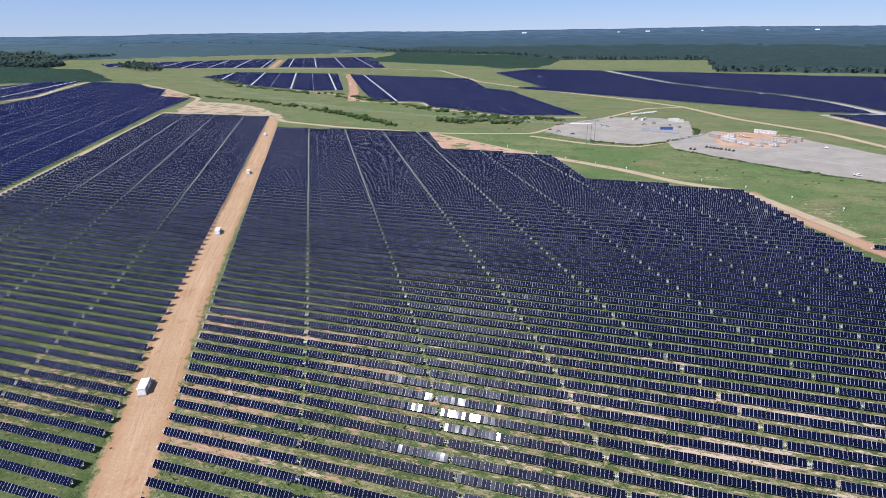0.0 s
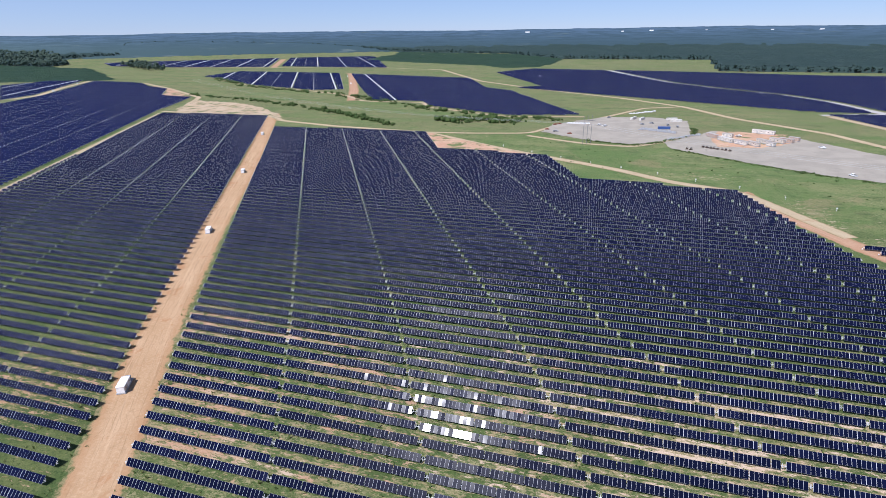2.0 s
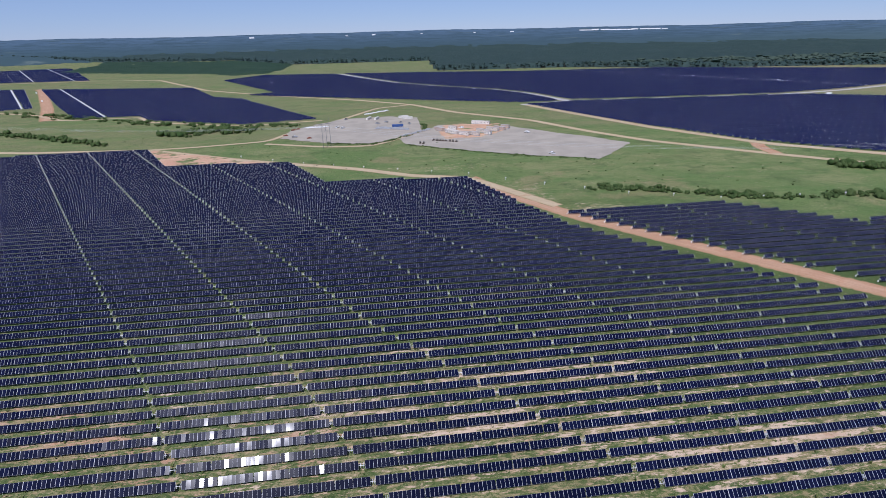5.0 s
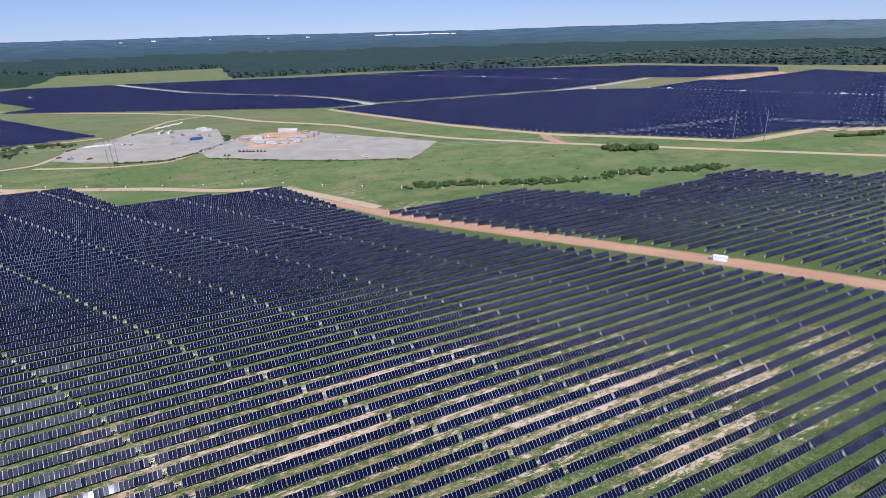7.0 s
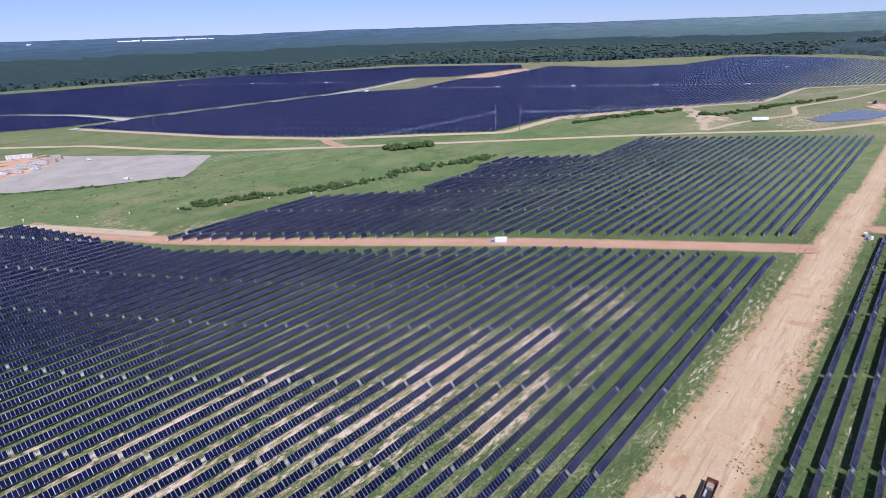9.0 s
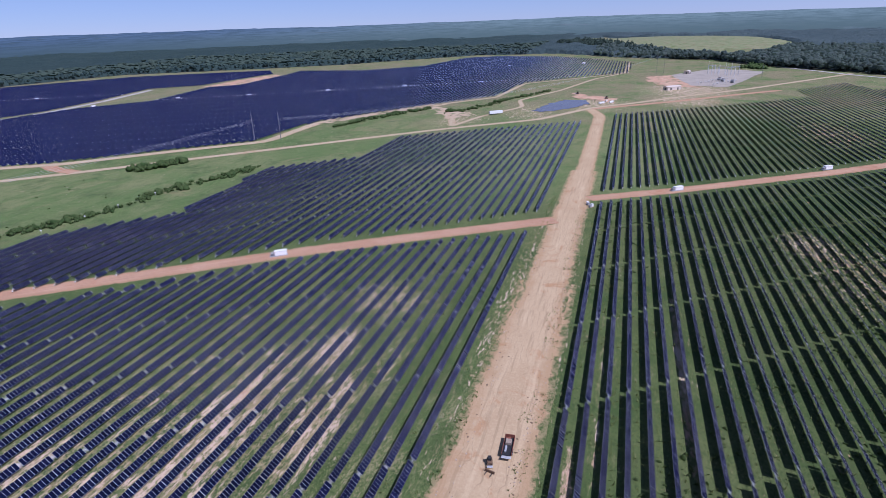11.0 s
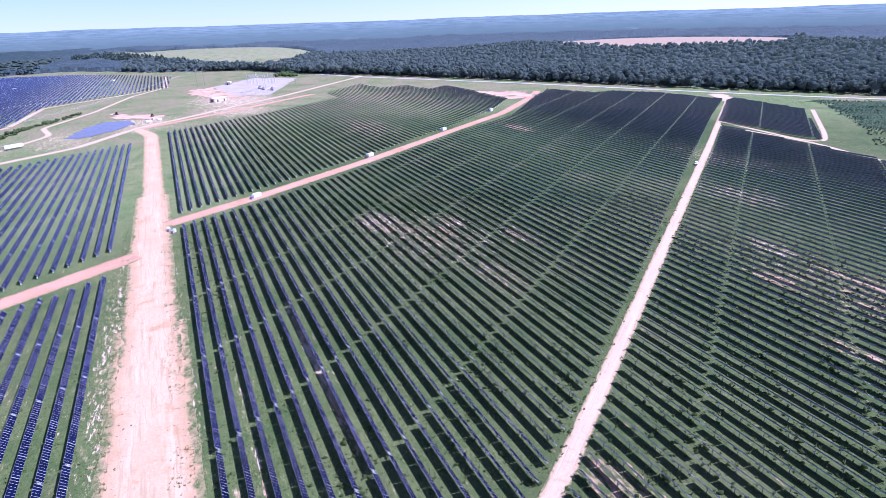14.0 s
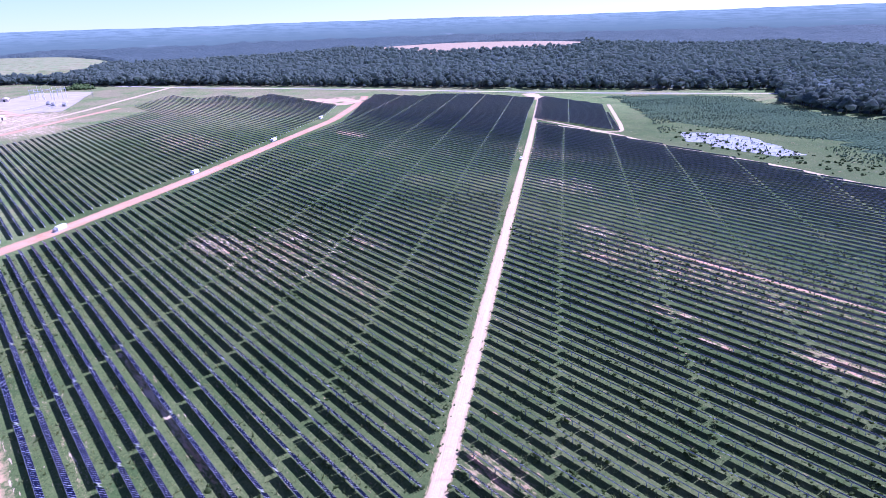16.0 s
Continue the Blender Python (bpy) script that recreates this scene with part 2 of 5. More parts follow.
road([(-590, 632), (-500, 625), (-425, 632)], 7.0, "pale")
road([(-1160, 1030), (-970, 1000), (-820, 905), (-660, 790), (-575, 650), (-560, 628)], 7.0, "pale")
road([(-960, 700), (-968, 755), (-1060, 880), (-1150, 1024)], 9.0, "pale")
road([(-1000, 1850), (-640, 1545), (-468, 1494), (-282, 1167), (-135, 1016), (-3, 909), (77, 822), (124, 725), (195, 636), (228, 552), (261, 489), (321, 419), (395, 340), (494, 235), (537, 189), (557, 165), (611, 96),
      (698, 47), (745, -4), (812, -66), (881, -141), (1078, -313), (1100, -330)], 7.5, "pale")
road([(690, 45), (760, -50), (830, -130), (871, -182)], 9.0, "clay")
road([(-84, 561), (-26, 531), (15, 526), (40, 556), (70, 600), (95, 612)], 5.0, "pale")
road([(-188, 557), (-150, 560), (-84, 575), (-60, 640), (-23, 692), (28, 797), (77, 822)], 5.0, "pale")
road([(564, 176), (610, 191), (700, 240), (720, 235), (790, 180)], 7.0, "pale")
road([(347, 462), (335, 440), (330, 412)], 9.0, "clay")
road([(564, 176), (624, 162), (702, 128), (760, 143), (870, 102), (1033, 64), (1155, 10)], 5.0, "pale")
road([(795, 180), (964, 170), (1081, 64), (1155, 14), (1400, 10)], 6.0, "pale")
road([(229, 765), (298, 555), (350, 450), (413, 385), (462, 328), (535, 330), (570, 328), (718, 232)], 10.0, "pale")
road([(-45, 1515), (24, 1319), (82, 1178), (158, 1070), (230, 987), (269, 907), (289, 820), (297, 795)], 13.0, "asphalt")
road([(222, 772), (297, 795), (444, 782), (606, 772), (723, 795), (872, 843)], 10.0, "asphalt")
road([(606, 768), (640, 758), (718, 705), (905, 748)], 6.0, "asphalt")
road([(-660, 1330), (-640, 1308), (-460, 950), (-390, 800)], 14.0, "clay")
road([(-1590, 2590), (-1520, 2455), (-1018, 1555), (-1000, 1530)], 16.0, "clay")
road([(-1311, 1478), (-1000, 1525), (-640, 1542)], 9.0, "pale")
road([(-922, 1160), (-857, 1106), (-711, 994), (-520, 916), (-440, 870), (-370, 796), (-275, 798), (-252, 750), (-130, 684), (-40, 702)], 6.0, "pale")
road([(1400, -190), (1082, -322), (772, -493), (546, -602), (440, -658), (281, -757), (60, -900)], 6.5, "asphalt")

# ---- materials ----
def grass_colour(m):
    big, mid, fine = m.noise(0.006, 4), m.noise(0.06, 5), m.noise(1.1, 6, 0.7)
    x, y, z = m.xyz(m.pos())
    r = m.math("SQRT", m.math("ADD", m.math("MULTIPLY", x, x), m.math("MULTIPLY", y, y)))
    c = m.mix(m.ramp(big, 0.35, 0.65), (0.086, 0.128, 0.038), (0.122, 0.146, 0.052))
    c = m.mix(m.ramp(mid, 0.42, 0.68), c, (0.058, 0.098, 0.028))
    lush = m.math("MULTIPLY", m.ramp(m.noise(0.017, 5, 0.6), 0.52, 0.66), 0.42)
    c = m.mix(lush, c, (0.036, 0.062, 0.018))
    # rough grazed grass on the open land round the fields, with darker herbs and dry stretches
    open_land = m.mix(m.ramp(m.noise(0.012, 6, 0.65, dist=1.0), 0.40, 0.62), (0.136, 0.190, 0.064), (0.205, 0.226, 0.094))
    open_land = m.mix(m.math("MULTIPLY", m.ramp(m.noise(1.0, 6, 0.7, at=m.stretch(0.012, 0.05, 1, 0.65)), 0.47, 0.62), 0.7), open_land, (0.100, 0.170, 0.050))
    open_land = m.mix(m.math("MULTIPLY", m.ramp(m.noise(0.04, 7, 0.78), 0.50, 0.64), 0.6), open_land, (0.052, 0.088, 0.032))
    open_land = m.mix(m.math("MULTIPLY", m.ramp(m.noise(0.009, 6, 0.7, dist=1.5), 0.56, 0.66), 0.7), open_land, (0.25, 0.215, 0.11))
    dry_land = m.math("MULTIPLY", m.ramp(y, 520.0, 620.0), m.ramp(m.noise(1.0, 6, 0.7, at=m.stretch(0.008, 0.03, 1, 0.4)), 0.36, 0.60))
    open_land = m.mix(m.math("MULTIPLY", dry_land, 0.62), open_land, (0.215, 0.195, 0.100))
    open_land = m.mix(m.math("MULTIPLY", m.ramp(x, 450.0, 800.0), m.ramp(m.noise(0.02, 6, 0.7), 0.38, 0.62)), open_land, (0.25, 0.215, 0.12))
    south = m.math("MULTIPLY", m.ramp(m.math("MULTIPLY", y, -1.0), 0.0, 60.0), 300.0)
    c = m.mix(m.ramp(m.math("SUBTRACT", r, south), 270.0, 400.0), c, open_land)
    c = m.mix(m.math("MULTIPLY", m.math("MULTIPLY", south, 0.0013), m.ramp(r, 620.0, 440.0)), c, (0.040, 0.062, 0.020))
    herbs = m.noise(0.23, 5, 0.75, dist=0.6)
    c = m.mix(m.math("MULTIPLY", m.ramp(herbs, 0.53, 0.66), 0.5), c, (0.046, 0.082, 0.024))
    c = m.mix(m.math("MULTIPLY", m.ramp(herbs, 0.46, 0.34), 0.4), c, (0.175, 0.185, 0.078))
    # tall dark weeds in the southern fields and under the young pines
    for cx, cy, rx, ry in ((390, -320, 170, 170), (160, -300, 120, 60), (60, -270, 90, 50), (300, -180, 60, 50)):
        dx = m.math("DIVIDE", m.math("SUBTRACT", x, cx), rx)
        dy = m.math("DIVIDE", m.math("SUBTRACT", y, cy), ry)
        d = m.math("SQRT", m.math("ADD", m.math("MULTIPLY", dx, dx), m.math("MULTIPLY", dy, dy)))
        d = m.math("ADD", d, m.math("MULTIPLY", m.math("SUBTRACT", m.noise(0.03, 5, 0.65), 0.5), 1.6))
        c = m.mix(m.math("MULTIPLY", m.math("SUBTRACT", 1.0, m.ramp(d, 0.55, 1.0)), 0.78), c, (0.044, 0.080, 0.024))
    dry = m.math("MULTIPLY", m.ramp(m.noise(0.03, 6, 0.65), 0.50, 0.68), m.ramp(fine, 0.38, 0.6))
    c = m.mix(m.math("MULTIPLY", dry, 0.42), c, (0.26, 0.215, 0.11))
    tufts = m.noise(1.0, 5, 0.75, at=m.stretch(0.8, 2.0))
    c = m.mix(m.math("MULTIPLY", m.ramp(tufts, 0.55, 0.70), 0.45), c, (0.175, 0.205, 0.075))
    c = m.mix(m.math("MULTIPLY", m.ramp(fine, 0.46, 0.64), 0.7), c, (0.034, 0.062, 0.018))
    return c, fine


# sandy places: middle, half sizes, how bare
BARE_NORTH = ((105, 107, 56, 15, 0.84), (70, 121, 26, 9, 0.84), (148, 95, 22, 9, 0.84), (186, 92, 20, 22, 0.6), (74, 146, 30, 11, 0.72), (115, 82, 34, 10, 0.78), (150, 74, 26, 8, 0.4),
              (-125, 150, 30, 17, 0.7), (-88, 151, 30, 9, 0.75), (-68, 136, 24, 9, 0.8), (-100, 112, 36, 16, 0.75), (-92, 95, 30, 8, 0.85), (-60, 95, 26, 8, 0.6), (45, 149, 32, 9, 0.86),
              (34, 127, 28, 8, 0.98), (17, 166, 16, 7, 0.66), (-14, 159, 24, 9, 0.55), (6, 138, 30, 9, 0.72), (30, 124, 180, 62, 0.46), (-155, 105, 40, 34, 0.5), (90, 100, 90, 20, 0.45),
              (112, 340, 14, 50, 0.35), (60, 425, 60, 14, 0.3), (140, 300, 30, 16, 0.5))
BARE_SOUTH = ((278, -74, 26, 17, 0.68), (260, -106, 20, 11, 0.64), (194, -95, 26, 12, 0.5), (226, -127, 20, 10, 0.5), (85, -211.5, 66, 2.6, 1.25), (136, -186, 15, 7, 0.72), (158, -214, 20, 9, 0.55),
              (71, -151, 8, 3, 0.6), (40, -165, 18, 7, 0.75), (90, -161, 14, 5, 0.6), (467, -279, 30, 9, 0.8), (82, -61, 14, 7, 0.6), (100, -200, 80, 26, 0.42), (245, -88, 50, 36, 0.46),
              (214, -267, 40, 20, 0.45), (165, -12.4, 60, 1.6, 0.9), (190, 46, 150, 6, 0.4), (150, 24, 110, 3.0, 0.5), (-30, 46, 110, 4, 0.7),
              (106, 15.6, 20, 1.6, 1.1), (150, 10.3, 60, 1.4, 0.35), (280, -330, 60, 25, 0.4))
BARE_EAST = ((560, -160, 80, 40, 0.45), (880, -70, 140, 80, 0.7), (730, 50, 80, 60, 0.62), (770, -60, 70, 60, 0.66), (660, 110, 80, 40, 0.5), (600, 180, 60, 40, 0.5))


def ground_material():
    m = Mat("meadow_ground", 0.95, spec=0.12)
    grass, fine = grass_colour(m)
    x, y, z = m.xyz(m.pos())
    # sandy patches where the seed has not taken: a few areas with ragged edges
    spots = None
    for cx, cy, rx, ry, amount in BARE_NORTH + BARE_SOUTH + BARE_EAST:
        dx = m.math("DIVIDE", m.math("SUBTRACT", x, cx), rx)
        dy = m.math("DIVIDE", m.math("SUBTRACT", y, cy), ry)
        d = m.math("SQRT", m.math("ADD", m.math("MULTIPLY", dx, dx), m.math("MULTIPLY", dy, dy)))
        s = m.math("MULTIPLY", m.math("SUBTRACT", 1.0, m.ramp(d, 0.2, 1.3)), amount)
        spots = s if spots is None else m.math("MAXIMUM", spots, s)
    ragged = m.noise(1.0, 6, 0.72, at=m.stretch(0.055, 0.24))
    lumps = m.math("MULTIPLY", m.math("SUBTRACT", m.noise(1.0, 6, 0.8, at=m.stretch(0.26, 0.85)), 0.5), 1.7)
    bare = m.ramp(m.math("ADD", m.math("ADD", m.math("MULTIPLY", spots, 0.36), ragged), lumps), 0.74, 0.84)
    mown = m.math("MULTIPLY", m.ramp(y, 34.0, 46.0), m.ramp(y, 330.0, 180.0))
    tuft = m.noise(1.0, 7, 0.82, at=m.stretch(0.9, 1.5, 1, 0.5), dist=0.8)
    hay = m.math("MULTIPLY", m.math("MULTIPLY", mown, 0.62), m.ramp(m.math("ADD", tuft, m.math("MULTIPLY", m.math("SUBTRACT", m.noise(0.09, 5, 0.7), 0.5), 0.6)), 0.51, 0.62))
    hay = m.math("MULTIPLY", hay, m.math("ADD", 0.12, m.math("MULTIPLY", m.math("MULTIPLY", m.ramp(m.math("ADD", x, m.math("MULTIPLY", y, 0.57)), -78.0, -48.0), m.ramp(x, 170.0, 90.0)), 1.1)))
    grass = m.mix(hay, grass, (0.34, 0.295, 0.155))
    straw = m.ramp(m.math("ADD", m.math("ADD", m.math("MULTIPLY", spots, 0.50), m.noise(0.3, 6, 0.75)), lumps), 0.68, 0.88)
    # white sand in the middle of the north field, orange clay round it
    redder = m.math("ADD", m.math("MULTIPLY", m.ramp(x, 250.0, 380.0), 0.5), m.math("MULTIPLY", m.ramp(y, 75.0, -60.0), 0.26))
    clay = m.ramp(m.math("ADD", m.math("ADD", m.noise(0.03, 5, 0.6), m.math("MULTIPLY", x, -0.0011)), redder), 0.45, 0.60)
    sand = m.mix(clay, (0.55, 0.42, 0.295), (0.42, 0.25, 0.148))
    sand = m.mix(m.math("MULTIPLY", m.ramp(fine, 0.35, 0.75), m.math("SUBTRACT", 0.8, m.math("MULTIPLY", clay, 0.45))), sand, (0.61, 0.485, 0.36))
    grass = m.mix(m.math("MULTIPLY", straw, 0.7), grass, (0.36, 0.28, 0.15))
    m.color(m.mix(bare, grass, sand))
    m.bump(m.noise(1.4, 6, 0.75), 0.7, 0.35)
    return m.m


def earth_material(name, a, b, light, ragged=True, patchy=False):
    """Bare earth; towards the edges of its strip (the map's y) grass eats into it."""
    m = Mat(name, 0.95, spec=0.12)
    fine = m.noise(1.3, 6, 0.7)
    c = m.mix(m.ramp(m.noise(0.05, 5, 0.6), 0.35, 0.65), a, b)
    c = m.mix(m.math("MULTIPLY", m.ramp(fine, 0.4, 0.75), 0.6), c, light)
    c = m.mix(m.math("MULTIPLY", m.ramp(m.noise(0.22, 6, 0.7, dist=2.0), 0.52, 0.72), 0.45), c, tuple(v * 0.68 for v in a))
    if ragged:
        damp = m.ramp(m.noise(0.06, 6, 0.72, dist=1.2), 0.56, 0.66)
        c = m.mix(m.math("MULTIPLY", damp, 0.7), c, (a[0] * 0.92, a[1] * 0.72, a[2] * 0.62))
        u, v, _ = m.xyz(m.uv())
        side = m.math("ABSOLUTE", m.math("SUBTRACT", v, 0.5))            # 0 in the middle, 0.5 at the rim
        rut = m.noise(1.0, 4, 0.6, at=m.combine(m.math("MULTIPLY", u, 0.02), m.math("MULTIPLY", v, 7.0)))
        c = m.mix(m.math("MULTIPLY", m.ramp(rut, 0.5, 0.7), 0.4), c, tuple(min(1, q * 1.12) for q in light))
        rut2 = m.noise(1.0, 4, 0.6, at=m.combine(m.math("MULTIPLY", u, 0.035), m.math("MULTIPLY", v, 16.0)))
        c = m.mix(m.math("MULTIPLY", m.ramp(rut2, 0.54, 0.64), 0.45), c, tuple(q * 0.68 for q in a))
        swerve = m.math("ADD", m.math("MULTIPLY", v, 9.0), m.math("MULTIPLY", m.noise(0.06, 3), 5.0))
        line = m.math("ABSOLUTE", m.math("SUBTRACT", m.math("FRACT", swerve), 0.5))
        line = m.math("MULTIPLY", m.ramp(line, 0.06, 0.02), m.ramp(m.noise(0.05, 4), 0.48, 0.6))
        c = m.mix(m.math("MULTIPLY", line, 0.5), c, tuple(q * 0.66 for q in a))
        verge = m.ramp(m.math("ADD", side, m.math("MULTIPLY", m.math("SUBTRACT", m.noise(0.12, 5, 0.7), 0.5), 0.35)), 0.22, 0.40)
        c = m.mix(m.math("MULTIPLY", verge, 0.5), c, (a[0] * 0.86, a[1] * 0.74, a[2] * 0.64))
        edge = m.math("ADD", m.math("MULTIPLY", side, 2.0), m.math("MULTIPLY", m.math("SUBTRACT", m.noise(0.2, 6, 0.75), 0.5), 0.8))
        grass, _ = grass_colour(m)
        grass = m.mix(m.math("MULTIPLY", m.ramp(m.noise(0.35, 6, 0.75), 0.40, 0.58), 0.75), grass, (0.32, 0.25, 0.13))
        c = m.mix(m.ramp(edge, 0.80, 0.93), c, grass)
    if patchy:
        grass, _ = grass_colour(m)
        c = m.mix(m.ramp(m.math("ADD", m.noise(0.055, 7, 0.72), 0.0), 0.50, 0.60), c, grass)
    m.color(c)
    m.bump(m.noise(0.9, 6, 0.75), 0.6, 0.25)
    return m.m


def panel_material(name="solar_glass", seam=0.471, rim_at=0.490, blue=1.0):
    """Blue silicon modules, one per unit of the map's x, with pale frames; the map's y runs over the depth."""
    m = Mat(name, 0.24, spec=0.02)
    u, v, _ = m.xyz(m.uv())
    f = m.math("FRACT", u)
    edge = m.math("GREATER_THAN", m.math("ABSOLUTE", m.math("SUBTRACT", f, 0.5)), seam)
    rim = m.math("GREATER_THAN", m.math("ABSOLUTE", m.math("SUBTRACT", v, 0.5)), rim_at)
    edge = m.math("MAXIMUM", edge, m.math("MULTIPLY", rim, 0.35))
    # a wider gap with the bearing in it at every eighth module
    bay = m.math("ABSOLUTE", m.math("SUBTRACT", m.math("FRACT", m.math("ADD", m.math("DIVIDE", u, 8.0), 0.5)), 0.5))
    if blue < 1.5:
        edge = m.math("MAXIMUM", edge, m.math("LESS_THAN", bay, (0.5 - seam) * 0.26))
    cx = m.math("ABSOLUTE", m.math("SUBTRACT", m.math("FRACT", m.math("MULTIPLY", f, 6.0)), 0.5))
    cy = m.math("ABSOLUTE", m.math("SUBTRACT", m.math("FRACT", m.math("MULTIPLY", v, 12.0)), 0.5))
    grid = m.math("GREATER_THAN", m.math("MAXIMUM", cx, cy), 0.47)
    n = m.node("ShaderNodeTexWhiteNoise")
    n.noise_dimensions = "2D"
    m.put(n.inputs["Vector"], m.combine(m.math("FLOOR", u), m.node("ShaderNodeNewGeometry").outputs["Random Per Island"]))
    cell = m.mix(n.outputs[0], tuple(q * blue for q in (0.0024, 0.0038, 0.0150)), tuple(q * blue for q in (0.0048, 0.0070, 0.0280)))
    cell = m.mix(m.math("MULTIPLY", grid, 0.2), cell, (0.02, 0.022, 0.05))
    m.color(m.mix(edge, cell, (0.50, 0.51, 0.53)))
    # thin dust under a clear glossy glass
    m.put(m.b.inputs["Roughness"], m.math("ADD", m.math("MULTIPLY", edge, 0.30), 0.27))
    m.put(m.b.inputs["Coat Weight"], m.math("MULTIPLY", m.math("SUBTRACT", 1.0, edge), 0.30))
    m.b.inputs["Coat Roughness"].default_value = 0.065
    m.b.inputs["Coat IOR"].default_value = 1.25
    if blue > 1:
        return m.m
    # each pane is a little bowed
    fx, fy = m.math("SUBTRACT", f, 0.5), m.math("MULTIPLY", m.math("SUBTRACT", v, 0.5), DEEP)
    bow = m.math("ADD", m.math("MULTIPLY", m.math("MULTIPLY", fx, fx), 2.4), m.math("MULTIPLY", m.math("MULTIPLY", fy, fy), 0.5))
    bow = m.math("MULTIPLY", bow, m.math("SUBTRACT", m.math("MULTIPLY", n.outputs[0], 0.020), 0.004))
    m.bump(m.math("ADD", bow, m.math("MULTIPLY", m.noise(0.8, 1, 0.5), 0.004)), 1.0, 1.0)
    return m.m


MEADOW = ground_material()
DIRT = earth_material("pale_dirt", (0.42, 0.300, 0.168), (0.47, 0.345, 0.198), (0.55, 0.43, 0.265))
CLAY = earth_material("orange_clay", (0.43, 0.262, 0.16), (0.40, 0.225, 0.13), (0.52, 0.365, 0.25))
PALE = earth_material("pale_sand", (0.42, 0.332, 0.205), (0.46, 0.367, 0.235), (0.54, 0.445, 0.30))
ASPHALT = earth_material("worn_asphalt", (0.40, 0.385, 0.36), (0.45, 0.43, 0.40), (0.52, 0.495, 0.46))
GRAVEL = earth_material("grey_gravel", (0.30, 0.272, 0.222), (0.37, 0.332, 0.27), (0.40, 0.362, 0.30), False)
REDCLAY = earth_material("red_clay", (0.46, 0.26, 0.16), (0.52, 0.34, 0.22), (0.60, 0.45, 0.33), False, True)
SAND = earth_material("bare_sand", (0.48, 0.37, 0.25), (0.43, 0.31, 0.19), (0.56, 0.46, 0.33), False, True)
PASTURE = earth_material("pale_pasture", (0.17, 0.215, 0.095), (0.25, 0.235, 0.13), (0.21, 0.235, 0.12), False, True)
STUBBLE = earth_material("reddish_stubble", (0.33, 0.25, 0.165), (0.28, 0.215, 0.13), (0.37, 0.29, 0.20), False)
GLASS = panel_material()
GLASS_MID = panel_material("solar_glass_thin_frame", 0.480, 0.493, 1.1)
# Far cells are brightened: aerial haze put into their colour
GLASS_FAR = panel_material("solar_glass_slim_hazed", 0.490, 0.496, 1.9)
STEEL = plain("galvanised_steel", (0.54, 0.55, 0.55), 0.6, 0.1, wear=0.15)
BACK = plain("module_backsheet", (0.30, 0.30, 0.32), 0.7)
WHITE = plain("white_paint", (0.80, 0.80, 0.78), 0.5, wear=0.06, scale=1.2)
CREAM = plain("cream_cladding", (0.62, 0.54, 0.46), 0.6, wear=0.08)
ROSE = plain("beige_cladding", (0.47, 0.35, 0.28), 0.6, wear=0.08)
DUSTY = plain("dusty_white_paint", (0.70, 0.665, 0.60), 0.6, wear=0.2, scale=0.8)
ROOF = plain("grey_roof_sheet", (0.50, 0.45, 0.40), 0.6, wear=0.2, scale=0.6)
GREY = plain("grey_paint", (0.38, 0.39, 0.40), 0.55)
DARK = plain("dark_rubber", (0.025, 0.025, 0.027), 0.8)
RUST = plain("rusty_red_paint", (0.22, 0.075, 0.045), 0.7)
BLUE = plain("faded_blue_paint", (0.045, 0.095, 0.26), 0.6)
GLAZE = plain("dark_window_glass", (0.02, 0.025, 0.03), 0.08, spec=0.6)
TIMBER = plain("weathered_timber", (0.34, 0.27, 0.20), 0.8)
OCHRE = earth_material("ochre_dirt", (0.42, 0.265, 0.14), (0.47, 0.305, 0.17), (0.56, 0.40, 0.25))
EARTH = {"dirt": DIRT, "ochre": OCHRE, "clay": CLAY, "pale": PALE, "asphalt": ASPHALT}

# ---- ground, from under the camera to the horizon ----
def relief(x, y):
    """The land is level round the site and lifts to low wooded ridges far away."""
    r = np.hypot(x - 8, y - 10)
    far = np.clip((r - 2500) / 2300, 0, 1)
    a = np.arctan2(y, x)
    wave = 1 + 0.035 * np.sin(9 * a + 1) + 0.02 * np.sin(23 * a) + 0.012 * np.sin(57 * a + 2)
    hill = 24 * np.exp(-(((x - 2120) / 430) ** 2 + ((y + 110) / 380) ** 2) ** 2) + 20 * np.exp(-(((x - 1230) / 500) ** 2 + ((y + 1270) / 460) ** 2) ** 2)
    return 84.0 * far ** 0.85 * wave + hill * (r > 1150)


def ring_sheet(r0, r1, rings, steps, lift=0.0, grow=True):
    rr = r0 * (r1 / r0) ** np.linspace(0, 1, rings) if grow else np.linspace(r0, r1, rings)
    aa = np.linspace(0, 2 * np.pi, steps, endpoint=False)
    R, A = np.meshgrid(rr, aa, indexing="ij")
    X, Y = 8 + R * np.cos(A), 10 + R * np.sin(A)
    V = np.stack([X, Y, relief(X, Y) + lift], -1).reshape(-1, 3)
    i, j = np.meshgrid(np.arange(rings - 1), np.arange(steps), indexing="ij")
    jn = (j + 1) % steps
    F = np.stack([i * steps + j, (i + 1) * steps + j, (i + 1) * steps + jn, i * steps + jn], -1).reshape(-1, 4)
    return V, F


V, F = ring_sheet(0.5, 4950, 100, 240)
F = np.concatenate([F, [[0, 60, 120, 180]]])

ground = tagged(new("ground", mesh_of("ground", V, F, mats=(MEADOW,), smooth=True)),
                "grassy green ground with sandy bare patches", "ground", kind="structure")


